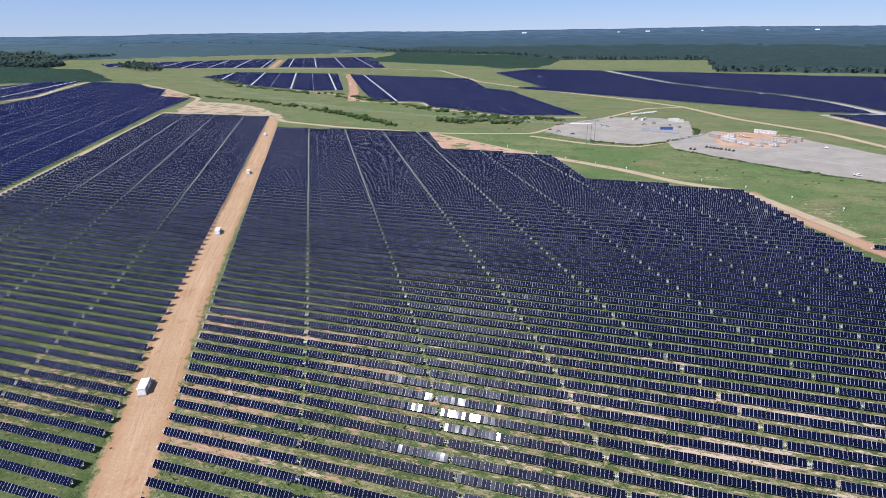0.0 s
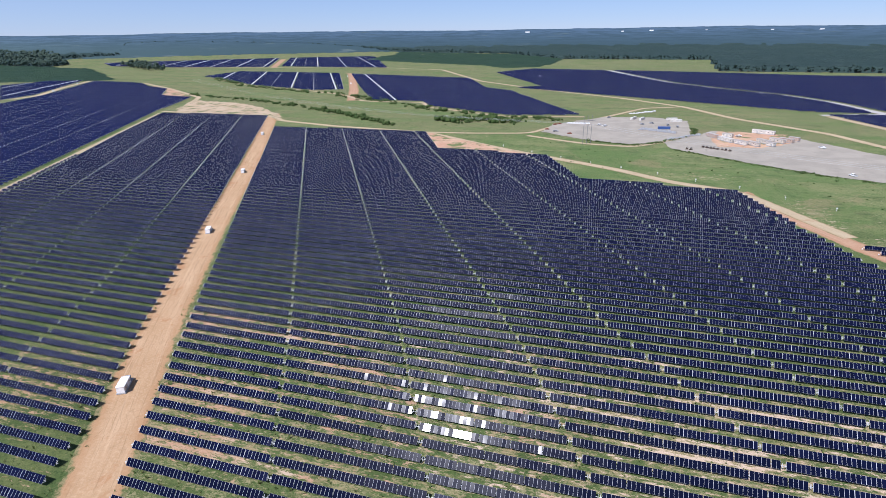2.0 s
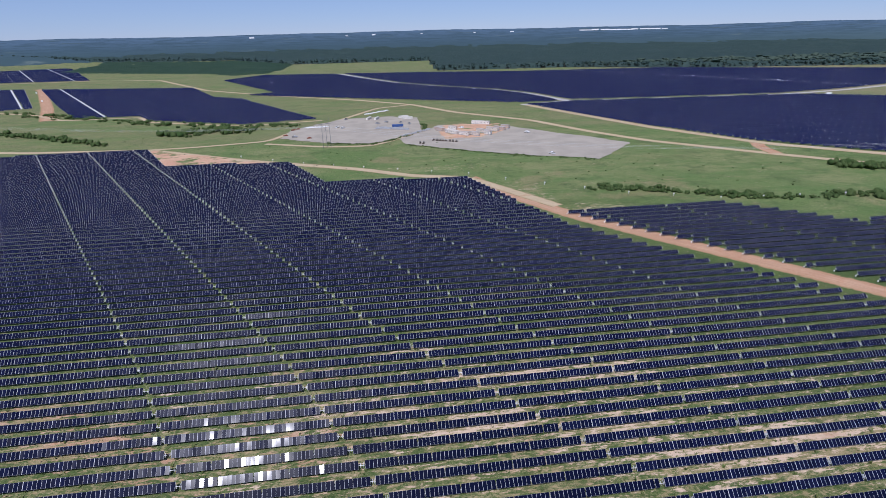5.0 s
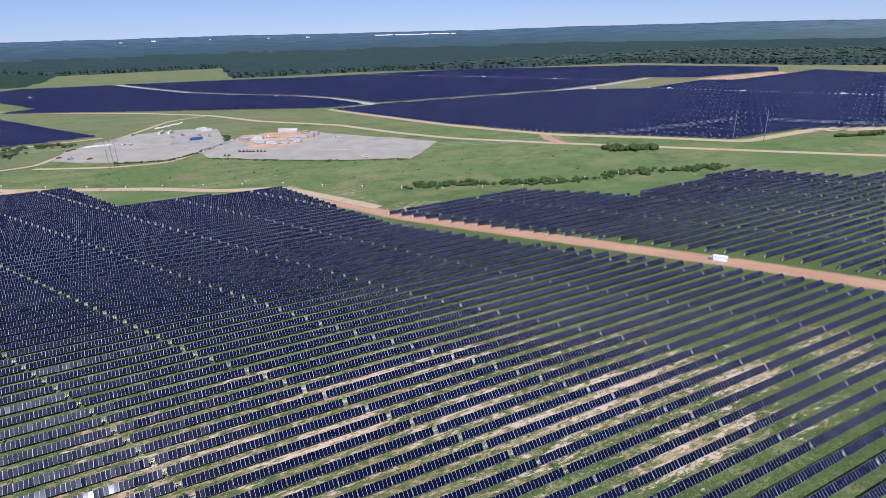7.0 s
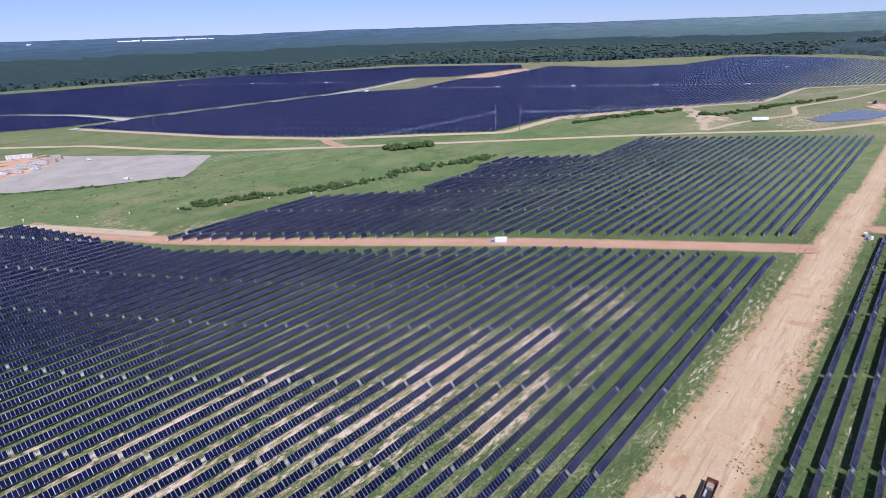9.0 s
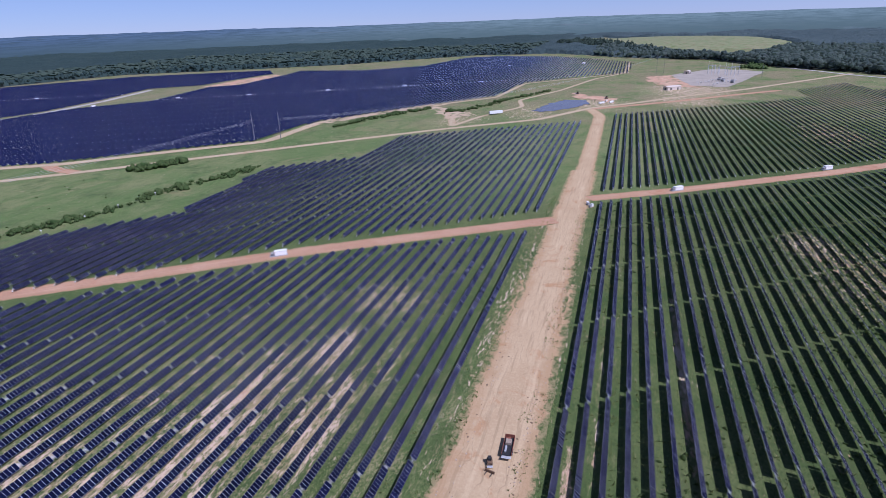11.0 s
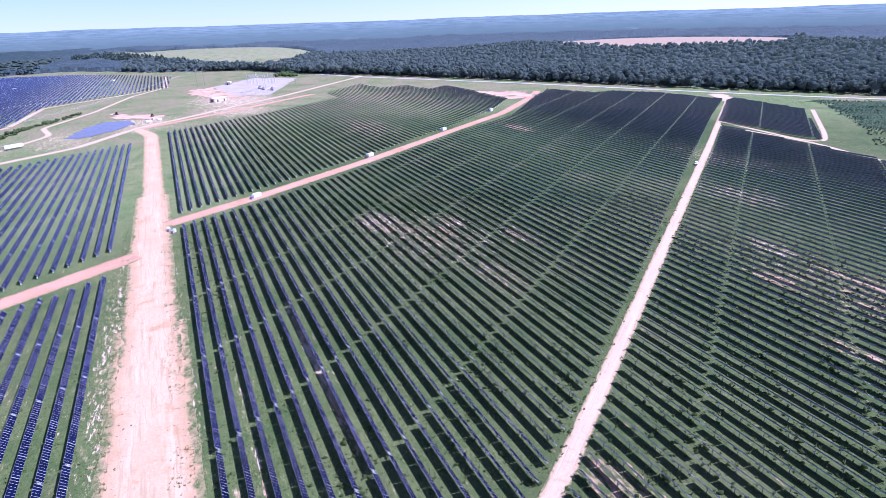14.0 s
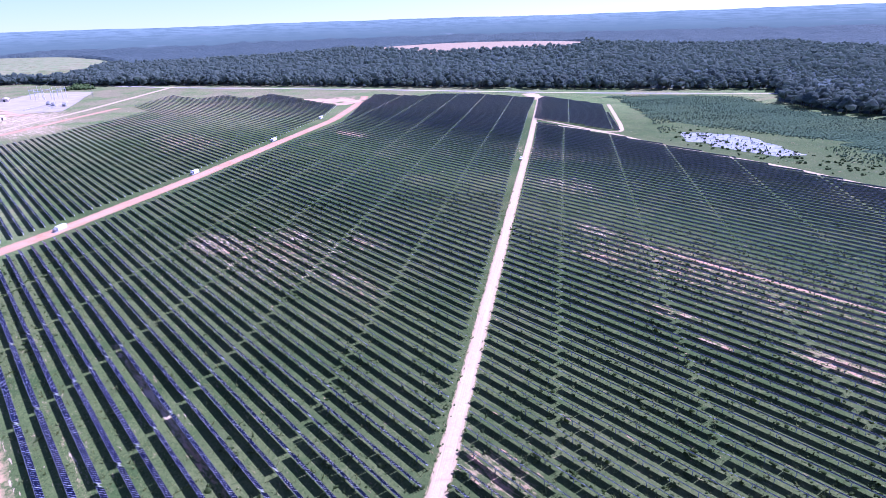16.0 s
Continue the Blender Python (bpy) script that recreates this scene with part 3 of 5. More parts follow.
def ribbon(line, width, step=4.0, z=0.05):
    """A strip along a line, with its map: metres along, 0 to 1 across."""
    width *= 1.3
    pts = [Vector(p) for p in line]
    dense = []
    for a, b in zip(pts, pts[1:]):
        n = max(1, int((b - a).length / step))
        dense += [a.lerp(b, k / n) for k in range(n)]
    dense.append(pts[-1])
    P = np.array([(p.x, p.y) for p in dense])
    for _ in range(8):
        P[1:-1] = (P[:-2] + 2 * P[1:-1] + P[2:]) / 4
    D = np.gradient(P, axis=0)
    D /= np.linalg.norm(D, axis=1)[:, None] + 1e-9
    N = np.stack([-D[:, 1], D[:, 0]], 1)
    n = len(P)
    w = width / 2 * (1 + rng.normal(0, 0.02, n))[:, None]
    cuts_at = (1, 0.5, 0, -0.5, -1)
    V = np.concatenate([np.c_[P + N * w * c, np.full(n, z + 0.03 * (1 - abs(c)))] for c in cuts_at])
    i = np.arange(n - 1)
    F = np.concatenate([np.stack([i + k * n, i + (k + 1) * n, i + (k + 1) * n + 1, i + k * n + 1], -1) for k in range(4)])
    along = np.r_[0, np.cumsum(np.linalg.norm(np.diff(P, axis=0), axis=1))]
    UVv = np.concatenate([np.c_[along, np.full(n, 0.5 - c / 2)] for c in cuts_at])
    return V, F, UVv[F.ravel()]


for k, (line, width, kind) in enumerate(ROADS):
    V, F, UVs = ribbon(line, width, z=0.04 + 0.006 * k)
    words = {"dirt": "wide pale dirt road with wheel ruts", "ochre": "straight ochre dirt road between panel rows", "clay": "orange clay track between panel rows",
             "pale": "pale sandy track with grassy edges", "asphalt": "pale grey hard road"}[kind]
    tagged(new("road_%d" % (k + 1), mesh_of("road", V, F, UVs, (EARTH[kind],), smooth=True)), words, "road", kind="structure")


def pad(name, outline, mat, label, category, z=0.03, jitter=2.0, step=7.0):
    """A flat area with an uneven outline."""
    pts = []
    for (a, b), (c, d) in zip(outline, outline[1:] + outline[:1]):
        n = max(1, int(math.hypot(c - a, d - b) / step))
        pts += [(a + (c - a) * k / n + rng.normal(0, jitter * 0.5), b + (d - b) * k / n + rng.normal(0, jitter * 0.5)) for k in range(n)]
    bm = bmesh.new()
    f = bm.faces.new([bm.verts.new((x, y, z)) for x, y in pts])
    bm.normal_update()
    if f.normal.z < 0:
        f.normal_flip()
    bmesh.ops.triangulate(bm, faces=bm.faces[:])
    return tagged(new(name, finish(bm, name, mat)), label, category, kind="structure")


pad("gravel_yard", [(-74, 585), (-67, 638), (-40, 675), (-15, 705), (36, 713), (72, 692), (70, 625), (69, 599), (40, 559), (16, 535), (-27, 550)], GRAVEL, "pale grey gravel storage yard", "yard", 0.31)
pad("gravel_lot", [(71, 594), (90, 630), (139, 616), (160, 601), (243, 484), (191, 426), (130, 459), (87, 491), (46, 526), (42, 553)], GRAVEL, "wide grey gravel parking lot", "yard", 0.30)
pad("clay_yard", [(95, 632), (152, 622), (157, 584), (120, 545), (84, 540), (84, 595)], REDCLAY, "orange clay ground round the offices", "yard", 0.33, 3.0)
pad("bare_ground", [(-640, 752), (-545, 738), (-470, 690), (-415, 640), (-384, 600), (-420, 618), (-555, 632), (-590, 660)], SAND, "bare pale sand where tracks meet", "ground", 0.29, 3.0)
pad("bare_ground", [(-902, 943), (-820, 905), (-678, 790), (-741, 798), (-820, 900)], REDCLAY, "orange bare soil beside the panels", "ground", 0.29, 5.0)
pad("bare_ground", [(-186, 553), (-150, 478), (-55, 470), (-92, 488)], REDCLAY, "orange bare soil beside the panels", "ground", 0.29, 4.0)
pad("bare_ground", [(640, -380), (735, -380), (700, -436), (643, -423)], REDCLAY, "bare pinkish soil pad", "ground", 0.29, 5.0)
pad("bare_ground", [(905, 768), (940, 712), (1140, 738), (1170, 770), (1040, 780)], REDCLAY, "red soil strip between far panels", "ground", 0.29, 5.0)
pad("bare_ground", [(1063, -20), (1000, -20), (930, -40), (900, -90), (950, -110), (1090, -60)], REDCLAY, "red graded soil by the substation", "ground", 0.29, 8.0)
pad("bare_ground", [(790, 75), (840, 80), (780, 25), (740, 22), (760, 45)], REDCLAY, "red clay bank of the pond", "ground", 0.29, 5.0)
pad("bare_ground", [(600, 190), (640, 170), (700, 240), (770, 220), (690, 245)], SAND, "pale sand at the track junction", "ground", 0.29, 6.0)
pad("bare_ground", [(540, 335), (575, 335), (720, 250), (700, 240)], SAND, "pale sand beside the far panels", "ground", 0.29, 6.0)
pad("gravel_pad", [(1095, -60), (930, -78), (905, -125), (1145, -215), (1215, -144)], GRAVEL, "pale gravel pad of the substation", "yard", 0.34, 3.0)

WATER = Mat("pond_water", 0.16, spec=0.28)
WATER.color(WATER.mix(WATER.noise(0.05), (0.085, 0.075, 0.075), (0.12, 0.10, 0.085)))
WATER.bump(WATER.noise(1.5, 3), 0.08, 0.05)
pad("pond_water", [(672, 113), (662, 101), (681, 76), (727, 51), (762, 58), (764, 85), (729, 101)], WATER.m, "dull blue water of a small pond", "water", 0.36, 3.0)
SWAMP = Mat("swamp_water", 0.3, spec=1.0)
# Pale base colour: the bright sky's reflection put into the water
SWAMP.color(SWAMP.mix(SWAMP.ramp(SWAMP.noise(0.2, 6, 0.7), 0.45, 0.6), (0.34, 0.33, 0.32), (0.12, 0.14, 0.07)))
SWAMP.bump(SWAMP.noise(1.2, 4), 0.3, 0.1)
pad("swamp_water", [(239, -466), (224, -480), (192, -484), (160, -462), (137, -441), (145, -423), (188, -431), (220, -443)], SWAMP.m, "shallow swamp water among reeds", "water", 0.05, 4.0)

# ---- solar trackers ----
def tables_of(poly, rows, lines):
    """Each tracker table: y of its axis, x of its ends, and how many modules it holds."""
    for y in rows:
        for a, b in cuts(poly, y):
            marks = [x for x in lines(y) if a < x < b]
            for x0, x1 in zip([a] + marks, marks + [b]):
                n = int(x1 - x0 - 0.75)
                if n >= 3:
                    mid = (x0 + x1) / 2 if (x0 in marks or x1 in marks) and n > 30 else (x0 + 0.5 + n / 2 if x1 in marks else x1 - 0.5 - n / 2)
                    yield y, mid - n / 2, mid + n / 2, n


def lean(n):
    return TILT + rng.normal(0, 1.15, n)


def slab_arrays(tabs, thick=0.05):
    """Panel banks as one array of tilted slabs with their module map."""
    tabs = np.array([(y, a, b) for y, a, b, *_ in tabs])
    n = len(tabs)
    th = np.radians(lean(n))
    half = (tabs[:, 2] - tabs[:, 1]) / 2
    mid = (tabs[:, 2] + tabs[:, 1]) / 2
    L = np.zeros((n, 8, 3))
    L[:, :, 0] = CUBE_V[None, :, 0] * 2 * half[:, None]
    ly, lz = CUBE_V[None, :, 1] * DEEP, CUBE_V[None, :, 2] * thick
    c, s = np.cos(th)[:, None], np.sin(th)[:, None]
    L[:, :, 1] = ly * c - lz * s
    L[:, :, 2] = ly * s + lz * c + AXIS + 0.19
    L[:, :, 0] += mid[:, None]
    L[:, :, 1] += tabs[:, 0][:, None]
    Fq = (CUBE_F[None] + 8 * np.arange(n)[:, None, None]).reshape(-1, 4)
    uv = np.zeros((n, 6, 4, 2))
    for fi in range(6):
        for ci in range(4):
            vtx = CUBE_F[fi, ci]
            uv[:, fi, ci, 0] = (CUBE_V[vtx, 0] + 0.5) * 2 * half
            uv[:, fi, ci, 1] = CUBE_V[vtx, 1] + 0.5
    return L.reshape(-1, 3), Fq, uv.reshape(-1, 2), np.tile(np.array([1, 1, 1, 1, 1, 0]), n)   # the upper face is glass


def tube_boxes(length, x=0.0, y=0.0):
    """The torque tube with the open brackets at both ends of the modules."""
    out = [((x, y, AXIS), (length + 1.3, 0.12, 0.12), (TILT, 0, 0))]
    for s in (-1, 1):
        out.append(((x + s * (length / 2 + 0.30), y, AXIS + 0.12), (0.07, DEEP * 0.55, 0.09), (TILT, 0, 0)))
    return out


def post_boxes(length, x=0.0, y=0.0):
    k = max(2, round(length / 6.6))
    return [((x + (i + 0.5) * length / k - length / 2, y, AXIS / 2), (0.12, 0.16, AXIS), (0, 0, 0)) for i in range(k)]


cache = {}


def cached(key, make):
    if key not in cache:
        cache[key] = make()
    return cache[key]


def module_mesh():
    v = CUBE_V * np.array((0.968, DEEP, 0.045), np.float32)
    uv = [(0.02 + 0.96 * (CUBE_V[k, 0] + 0.5), CUBE_V[k, 1] + 0.5) for f in CUBE_F for k in f]
    return mesh_of("solar_module", v, CUBE_F, uv, (GLASS, BACK), index=(1, 1, 1, 1, 1, 0))


def bank_mesh(n):
    """A closed row of modules; each sits in its clamps at a slightly different angle."""
    v, f = [CUBE_V * np.array((n, DEEP, 0.03), np.float32) - np.array((0, 0, 0.02), np.float32)], [CUBE_F]
    uv = [(0.0, 0.5)] * 24
    for k in range(n):
        rx, ry = math.radians(rng.normal(0, 0.4)), math.radians(rng.normal(0, 1.4))
        f.append(np.array([(0, 1, 2, 3)]) + 8 + 4 * k)
        v.append([(k - n / 2 + 0.5 + a * 0.5, b * DEEP / 2, 0.03 + a * 0.5 * ry + b * DEEP / 2 * rx) for a, b in ((-1, -1), (1, -1), (1, 1), (-1, 1))])
        uv += [(k, 0), (k + 1, 0), (k + 1, 1), (k, 1)]
    return mesh_of("module_bank", np.concatenate(v), np.concatenate(f), uv, (GLASS, BACK), index=[1] * 6 + [0] * n)


def tracker(y, a, b, n, single):
    """One tracker table: torque tube, posts and its modules, each its own piece where the camera comes nearest."""
    words = "dark blue solar tracker table on a sandy patch" if 60 < y < 125 and a < 150 else "dark blue solar tracker table above green grass"
    ob = tagged(empty("solar_tracker", pose((a + b) / 2, y, 0)), words, "solar panel", "tracker tables of the near fields")
    tilt = float(lean(1)[0])
    part("torque_tube", cached(("tube", n), lambda: mesh_of("torque_tube", *boxes(tube_boxes(n)), mats=(STEEL,))), STEEL, ob, "galvanised steel tube")
    for c, s, r in post_boxes(n):
        post = part("post", cached("post", lambda: mesh_of("post", *boxes([((0, 0, 0), s, r)]), mats=(STEEL,))), STEEL, ob)
        post.location = c
    if single:
        for i in range(n):
            mod = part("solar_module", cached("module", module_mesh), GLASS, ob)
            mod.matrix_basis = pose((i + 0.5) * 0.977 + (i // 8) * 0.184 - n / 2, 0, AXIS + 0.19, tilt + rng.normal(0, 0.35), rng.normal(0, 1.4), 0)
    else:
        bank = part("module_bank", cached(("bank", n, int(y + a) % 5), lambda: bank_mesh(n)), GLASS, ob)
        bank.matrix_basis = pose(0, 0, AXIS + 0.19, tilt)
    return ob


everything = [list(tables_of(*f)) for f in FIELDS]


def reach(t):
    """How far the middle of a table lies from the middle of the path, with the unseen side left out."""
    x, y = (t[1] + t[2]) / 2 - 8, t[0] - 10
    if x < -30 and y < 30 or x < -140:
        return 1e9
    return math.hypot(x, y)


ranked = sorted((t for f in everything for t in f if reach(t) > 88), key=reach)
nearest, near = set(ranked[:56]), set(ranked[:290])
for k, tabs in enumerate(everything):
    rest = [t for t in tabs if t not in near]
    if not rest:
        continue
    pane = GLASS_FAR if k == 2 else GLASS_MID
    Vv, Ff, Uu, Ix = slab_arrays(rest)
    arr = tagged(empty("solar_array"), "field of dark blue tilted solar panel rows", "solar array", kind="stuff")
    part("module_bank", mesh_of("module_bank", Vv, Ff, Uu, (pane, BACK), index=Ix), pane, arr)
    items = [q for y, a, b, n in rest for q in tube_boxes(b - a, (a + b) / 2, y) + (post_boxes(b - a, (a + b) / 2, y) if math.hypot(a, y) < 420 else [])]
    part("torque_tube", mesh_of("torque_tube", *boxes(items), mats=(STEEL,)), STEEL, arr)
    if k in (3, 4):
        caps = [((min(t[1] for t in rest if t[0] == y) - 0.8, y, 0.75), (0.36, 0.36, 0.55), (0, 0, 0)) for y in {t[0] for t in rest}]
        part("motor_box", mesh_of("motor_box", *boxes(sorted(caps)), mats=(WHITE,)), WHITE, arr, "white drive boxes at the row ends")
for t in ranked[:290]:
    tracker(*t, t in nearest)
FAR_SLOPE = -0.565     # the gaps between tables and the service tracks all run this way


def far_lines(phase, tracks):
    """Every 46 m a gap between tables; some of them are service tracks."""
    def lines(y):
        out = []
        for k in range(-60, 60):
            x = phase + FAR_SLOPE * y + 46.0 * k
            out += [x - 1.8, x + 1.8] if k in tracks else [x]
        return out
    return lines


EVEN = tuple(range(-60, 60, 2))
for poly, phase, tracks in zip(FAR_FIELDS, (1298.0, 1268.0, 1122.0, 134.0, 134.0, 10.0, 10.0, 134.0), ((), (0,), (0,), EVEN, (0,), EVEN, EVEN, EVEN)):
    tabs = list(tables_of(poly, ROWS_FAR, far_lines(phase, tracks)))
    Vv, Ff, Uu, Ix = slab_arrays(tabs)
    arr = tagged(empty("solar_array"), "far field of dark blue solar panel rows", "solar array", kind="stuff")
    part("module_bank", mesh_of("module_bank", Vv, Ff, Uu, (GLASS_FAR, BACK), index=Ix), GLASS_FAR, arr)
    items, small = [], 0.5 if poly is FAR_FIELDS[2] else 0.32
    for y, a, b, n in tabs:
        k = (b + 1.0 - phase - FAR_SLOPE * y) / 46.0
        wide = abs(k - round(k)) < 0.08 and round(k) in tracks
        if wide or poly is not FAR_FIELDS[1]:
            items.append(((b + (1.5 if wide else 0.5), y, AXIS + 0.25), (2.2 if wide else small, 1.7 if wide else 0.8, 0.1), (TILT, 0, 0)))
    if tracks:
        part("drive_bracket", mesh_of("drive_bracket", *boxes(items), mats=(STEEL,)), STEEL, arr, "pale steel brackets between the tables")

# ---- woods ----
def leaf_material(name, a, b, dark, light, through_light=0.3, crowns=0.0, north=None):
    m = Mat(name, 0.9, spec=0.1)
    if north:       # foliage pales towards the south: haze on the sun's side put into the colour
        kind = m.ramp(m.math("ADD", m.xyz(m.pos())[1], m.math("MULTIPLY", m.noise(0.004, 4), 500.0)), 150.0, 1000.0)
        a, b, dark = (m.mix(kind, p, q) for p, q in zip((a, b, dark), north))
    c = m.mix(m.ramp(m.noise(0.012, 4), 0.35, 0.65), a, b)
    c = m.mix(m.math("MULTIPLY", m.ramp(m.noise(0.5, 5, 0.75), 0.4, 0.7), 0.7), c, dark)
    m.color(m.mix(m.math("MULTIPLY", m.node("ShaderNodeNewGeometry").outputs["Random Per Island"], 0.7), c, light))
    h = m.noise(0.9, 5, 0.75)
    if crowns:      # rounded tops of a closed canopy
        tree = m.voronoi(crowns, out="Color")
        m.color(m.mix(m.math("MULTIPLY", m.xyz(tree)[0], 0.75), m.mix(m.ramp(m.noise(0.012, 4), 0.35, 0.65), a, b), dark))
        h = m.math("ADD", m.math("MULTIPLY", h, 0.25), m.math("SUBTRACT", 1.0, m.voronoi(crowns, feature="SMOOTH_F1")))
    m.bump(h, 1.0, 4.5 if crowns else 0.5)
    # leaves let part of the light through
    thin_leaf = m.node("ShaderNodeBsdfTranslucent")
    m.put(thin_leaf.inputs[0], light)
    both = m.node("ShaderNodeMixShader")
    both.inputs[0].default_value = through_light
    m.t.links.new(m.b.outputs[0], both.inputs[1])
    m.t.links.new(thin_leaf.outputs[0], both.inputs[2])
    m.t.links.new(both.outputs[0], m.t.nodes["Material Output"].inputs[0])
    return m.m


# LEAF, PINE and CANOPY are paled and blued: distance haze in the colour
LEAF = leaf_material("hazed_wood_foliage", (0.134, 0.186, 0.184), (0.166, 0.218, 0.198), (0.112, 0.156, 0.160), (0.270, 0.325, 0.270), 0.74)
PINE = leaf_material("hazed_pine_foliage", (0.066, 0.104, 0.084), (0.080, 0.118, 0.092), (0.052, 0.086, 0.074), (0.105, 0.142, 0.105), 0.4)
PLANT = leaf_material("plantation_foliage", (0.040, 0.080, 0.050), (0.054, 0.094, 0.054), (0.028, 0.056, 0.040), (0.075, 0.120, 0.060), 0.2, 0.22)
CANOPY = leaf_material("hazed_canopy_foliage", (0.074, 0.108, 0.108), (0.092, 0.126, 0.122), (0.060, 0.090, 0.094), (0.110, 0.150, 0.115), 0.2, 0.10,
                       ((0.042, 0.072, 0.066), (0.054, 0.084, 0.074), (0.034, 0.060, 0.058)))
SAPLING = leaf_material("young_pine_needles", (0.115, 0.190, 0.130), (0.135, 0.205, 0.135), (0.095, 0.155, 0.110), (0.185, 0.250, 0.170), 0.75)
CARPET = leaf_material("young_stand_foliage", (0.090, 0.160, 0.080), (0.125, 0.185, 0.080), (0.066, 0.122, 0.070), (0.150, 0.205, 0.110), 0.4, 0.4)
BUSH = leaf_material("bush_foliage", (0.055, 0.100, 0.030), (0.070, 0.115, 0.036), (0.034, 0.066, 0.020), (0.105, 0.140, 0.050))
WEED = leaf_material("weed_foliage", (0.15, 0.22, 0.065), (0.18, 0.24, 0.075), (0.11, 0.17, 0.048), (0.28, 0.30, 0.12), 0.5)
BARK = plain("brown_bark", (0.13, 0.10, 0.075), 0.9, wear=0.25)

ball = bmesh.new()
bmesh.ops.create_icosphere(ball, subdivisions=1, radius=1.0)
ICO_V = np.array([v.co[:] for v in ball.verts], np.float32)
ICO_F = np.array([[v.index for v in f.verts] for f in ball.faces], np.int32)
ball.free()


def trunk_arrays(h, r, lean_x=0.0, n=5):
    a = np.linspace(0, 2 * np.pi, n, endpoint=False)
    ring = np.c_[np.cos(a), np.sin(a), np.zeros(n)]
    V = np.concatenate([ring * r, ring * r * 0.35 + (lean_x, 0, h)])
    i = np.arange(n)
    j = (i + 1) % n
    F = np.concatenate([np.c_[i, j, j + n], np.c_[i, j + n, i + n]])
    return V, F


def tree_template(kind, clumps, seed):
    """Trunk and a ragged crown of leaf clumps; height 1. Returns vertices, triangles and how many triangles are bark."""
    g = np.random.default_rng(seed)
    V, F = trunk_arrays(0.75, 0.018, g.normal(0, 0.03))
    nb = len(F)
    Vs, Fs, base = [V], [F], len(V)
    for k in range(clumps):
        f = (k + 0.5) / clumps
        if kind == "pine":
            z, spread, size = 0.42 + 0.5 * f, 0.15 * (1.15 - f), 0.17 * (1.2 - 0.75 * f)
        elif kind == "slender":
            z, spread, size = 0.50 + 0.34 * f, 0.06, 0.24 * (1.1 - 0.4 * f)
        elif kind == "young":
            z, spread, size = 0.16 + 0.72 * f, 0.05, 0.30 * (1.12 - f)
        else:
            z, spread, size = 0.38 + 0.46 * f, 0.24 * (1.1 - 0.8 * f), 0.21 * (1.12 - 0.35 * f)
        ang = g.uniform(0, 6.28) + k * 2.4
        c = np.array((math.cos(ang) * spread, math.sin(ang) * spread, z + g.normal(0, 0.03)))
        v = ICO_V * (1 + g.normal(0, 0.22, (len(ICO_V), 1))) * size * g.uniform(0.8, 1.15)
        v = v * (1, 1, 0.78 if kind != "pine" else 0.85) + c
        Vs.append(v)
        Fs.append(ICO_F + base)
        base += len(v)
    return np.concatenate(Vs), np.concatenate(Fs), nb


def scatter(points, heights, templates, pick=None):
    """Many copies of the templates as one pair of arrays, with a bark or leaf index for each triangle."""
    Vs, Fs, Is, base = [], [], [], 0
    n = len(points)
    which = rng.integers(0, len(templates), n) if pick is None else pick
    for t, (tv, tf, nb) in enumerate(templates):
        sel = np.where(which == t)[0]
        if not len(sel):
            continue
        a = rng.uniform(0, 6.28, len(sel))
        c, s = np.cos(a)[:, None], np.sin(a)[:, None]
        h = heights[sel][:, None]
        w = h * rng.uniform(0.85, 1.2, (len(sel), 1))
        x = (tv[None, :, 0] * c - tv[None, :, 1] * s) * w + points[sel, 0][:, None]
        y = (tv[None, :, 0] * s + tv[None, :, 1] * c) * w + points[sel, 1][:, None]
        z = tv[None, :, 2] * h + points[sel, 2][:, None]
        Vs.append(np.stack([x, y, z], -1).reshape(-1, 3))
        Fs.append((tf[None] + base + len(tv) * np.arange(len(sel))[:, None, None]).reshape(-1, 3))
        Is.append(np.tile(np.r_[np.ones(nb, int), np.zeros(len(tf) - nb, int)], len(sel)))
        base += len(tv) * len(sel)
    return np.concatenate(Vs), np.concatenate(Fs), np.concatenate(Is)


OAKS = [tree_template("oak", 7, s) for s in range(6)]
PINES = [tree_template("pine", 5, s) for s in range(10, 15)]
OAKS_FAR = [tree_template("oak", 3, s) for s in range(20, 26)]
CROWN_TOPS = []
for s in range(50, 57):
    g = np.random.default_rng(s)
    CROWN_TOPS.append((ICO_V * (1 + g.normal(0, 0.3, (len(ICO_V), 1))) * (g.uniform(0.22, 0.36), g.uniform(0.22, 0.36), 0.25) + (0, 0, 0.72), ICO_F, 0))
WIDE_TOPS = []
for s in range(60, 67):
    g = np.random.default_rng(s)
    WIDE_TOPS.append((ICO_V * (1 + g.normal(0, 0.24, (len(ICO_V), 1))) * (0.46, 0.46, 0.19) + (0, 0, 0.74), ICO_F, 0))
CROWNS = [(v[10:], f[nb:] - 10, 0) for v, f, nb in OAKS_FAR]
SLENDER = [tree_template("slender", 2, s) for s in range(70, 77)]
YOUNG = [tree_template("young", 2, s) for s in range(30, 34)]
SHRUBS = []
for s in range(40, 45):
    g = np.random.default_rng(s)
    vs, fs, b0 = [], [], 0
    for k in range(5):
        v = ICO_V * (1 + g.normal(0, 0.25, (len(ICO_V), 1))) * g.uniform(0.28, 0.5) + (g.normal(0, 0.5), g.normal(0, 0.5), 0.42 + g.normal(0, 0.12))
        vs.append(v)
        fs.append(ICO_F + b0)
        b0 += len(v)
    SHRUBS.append((np.concatenate(vs), np.concatenate(fs), 0))

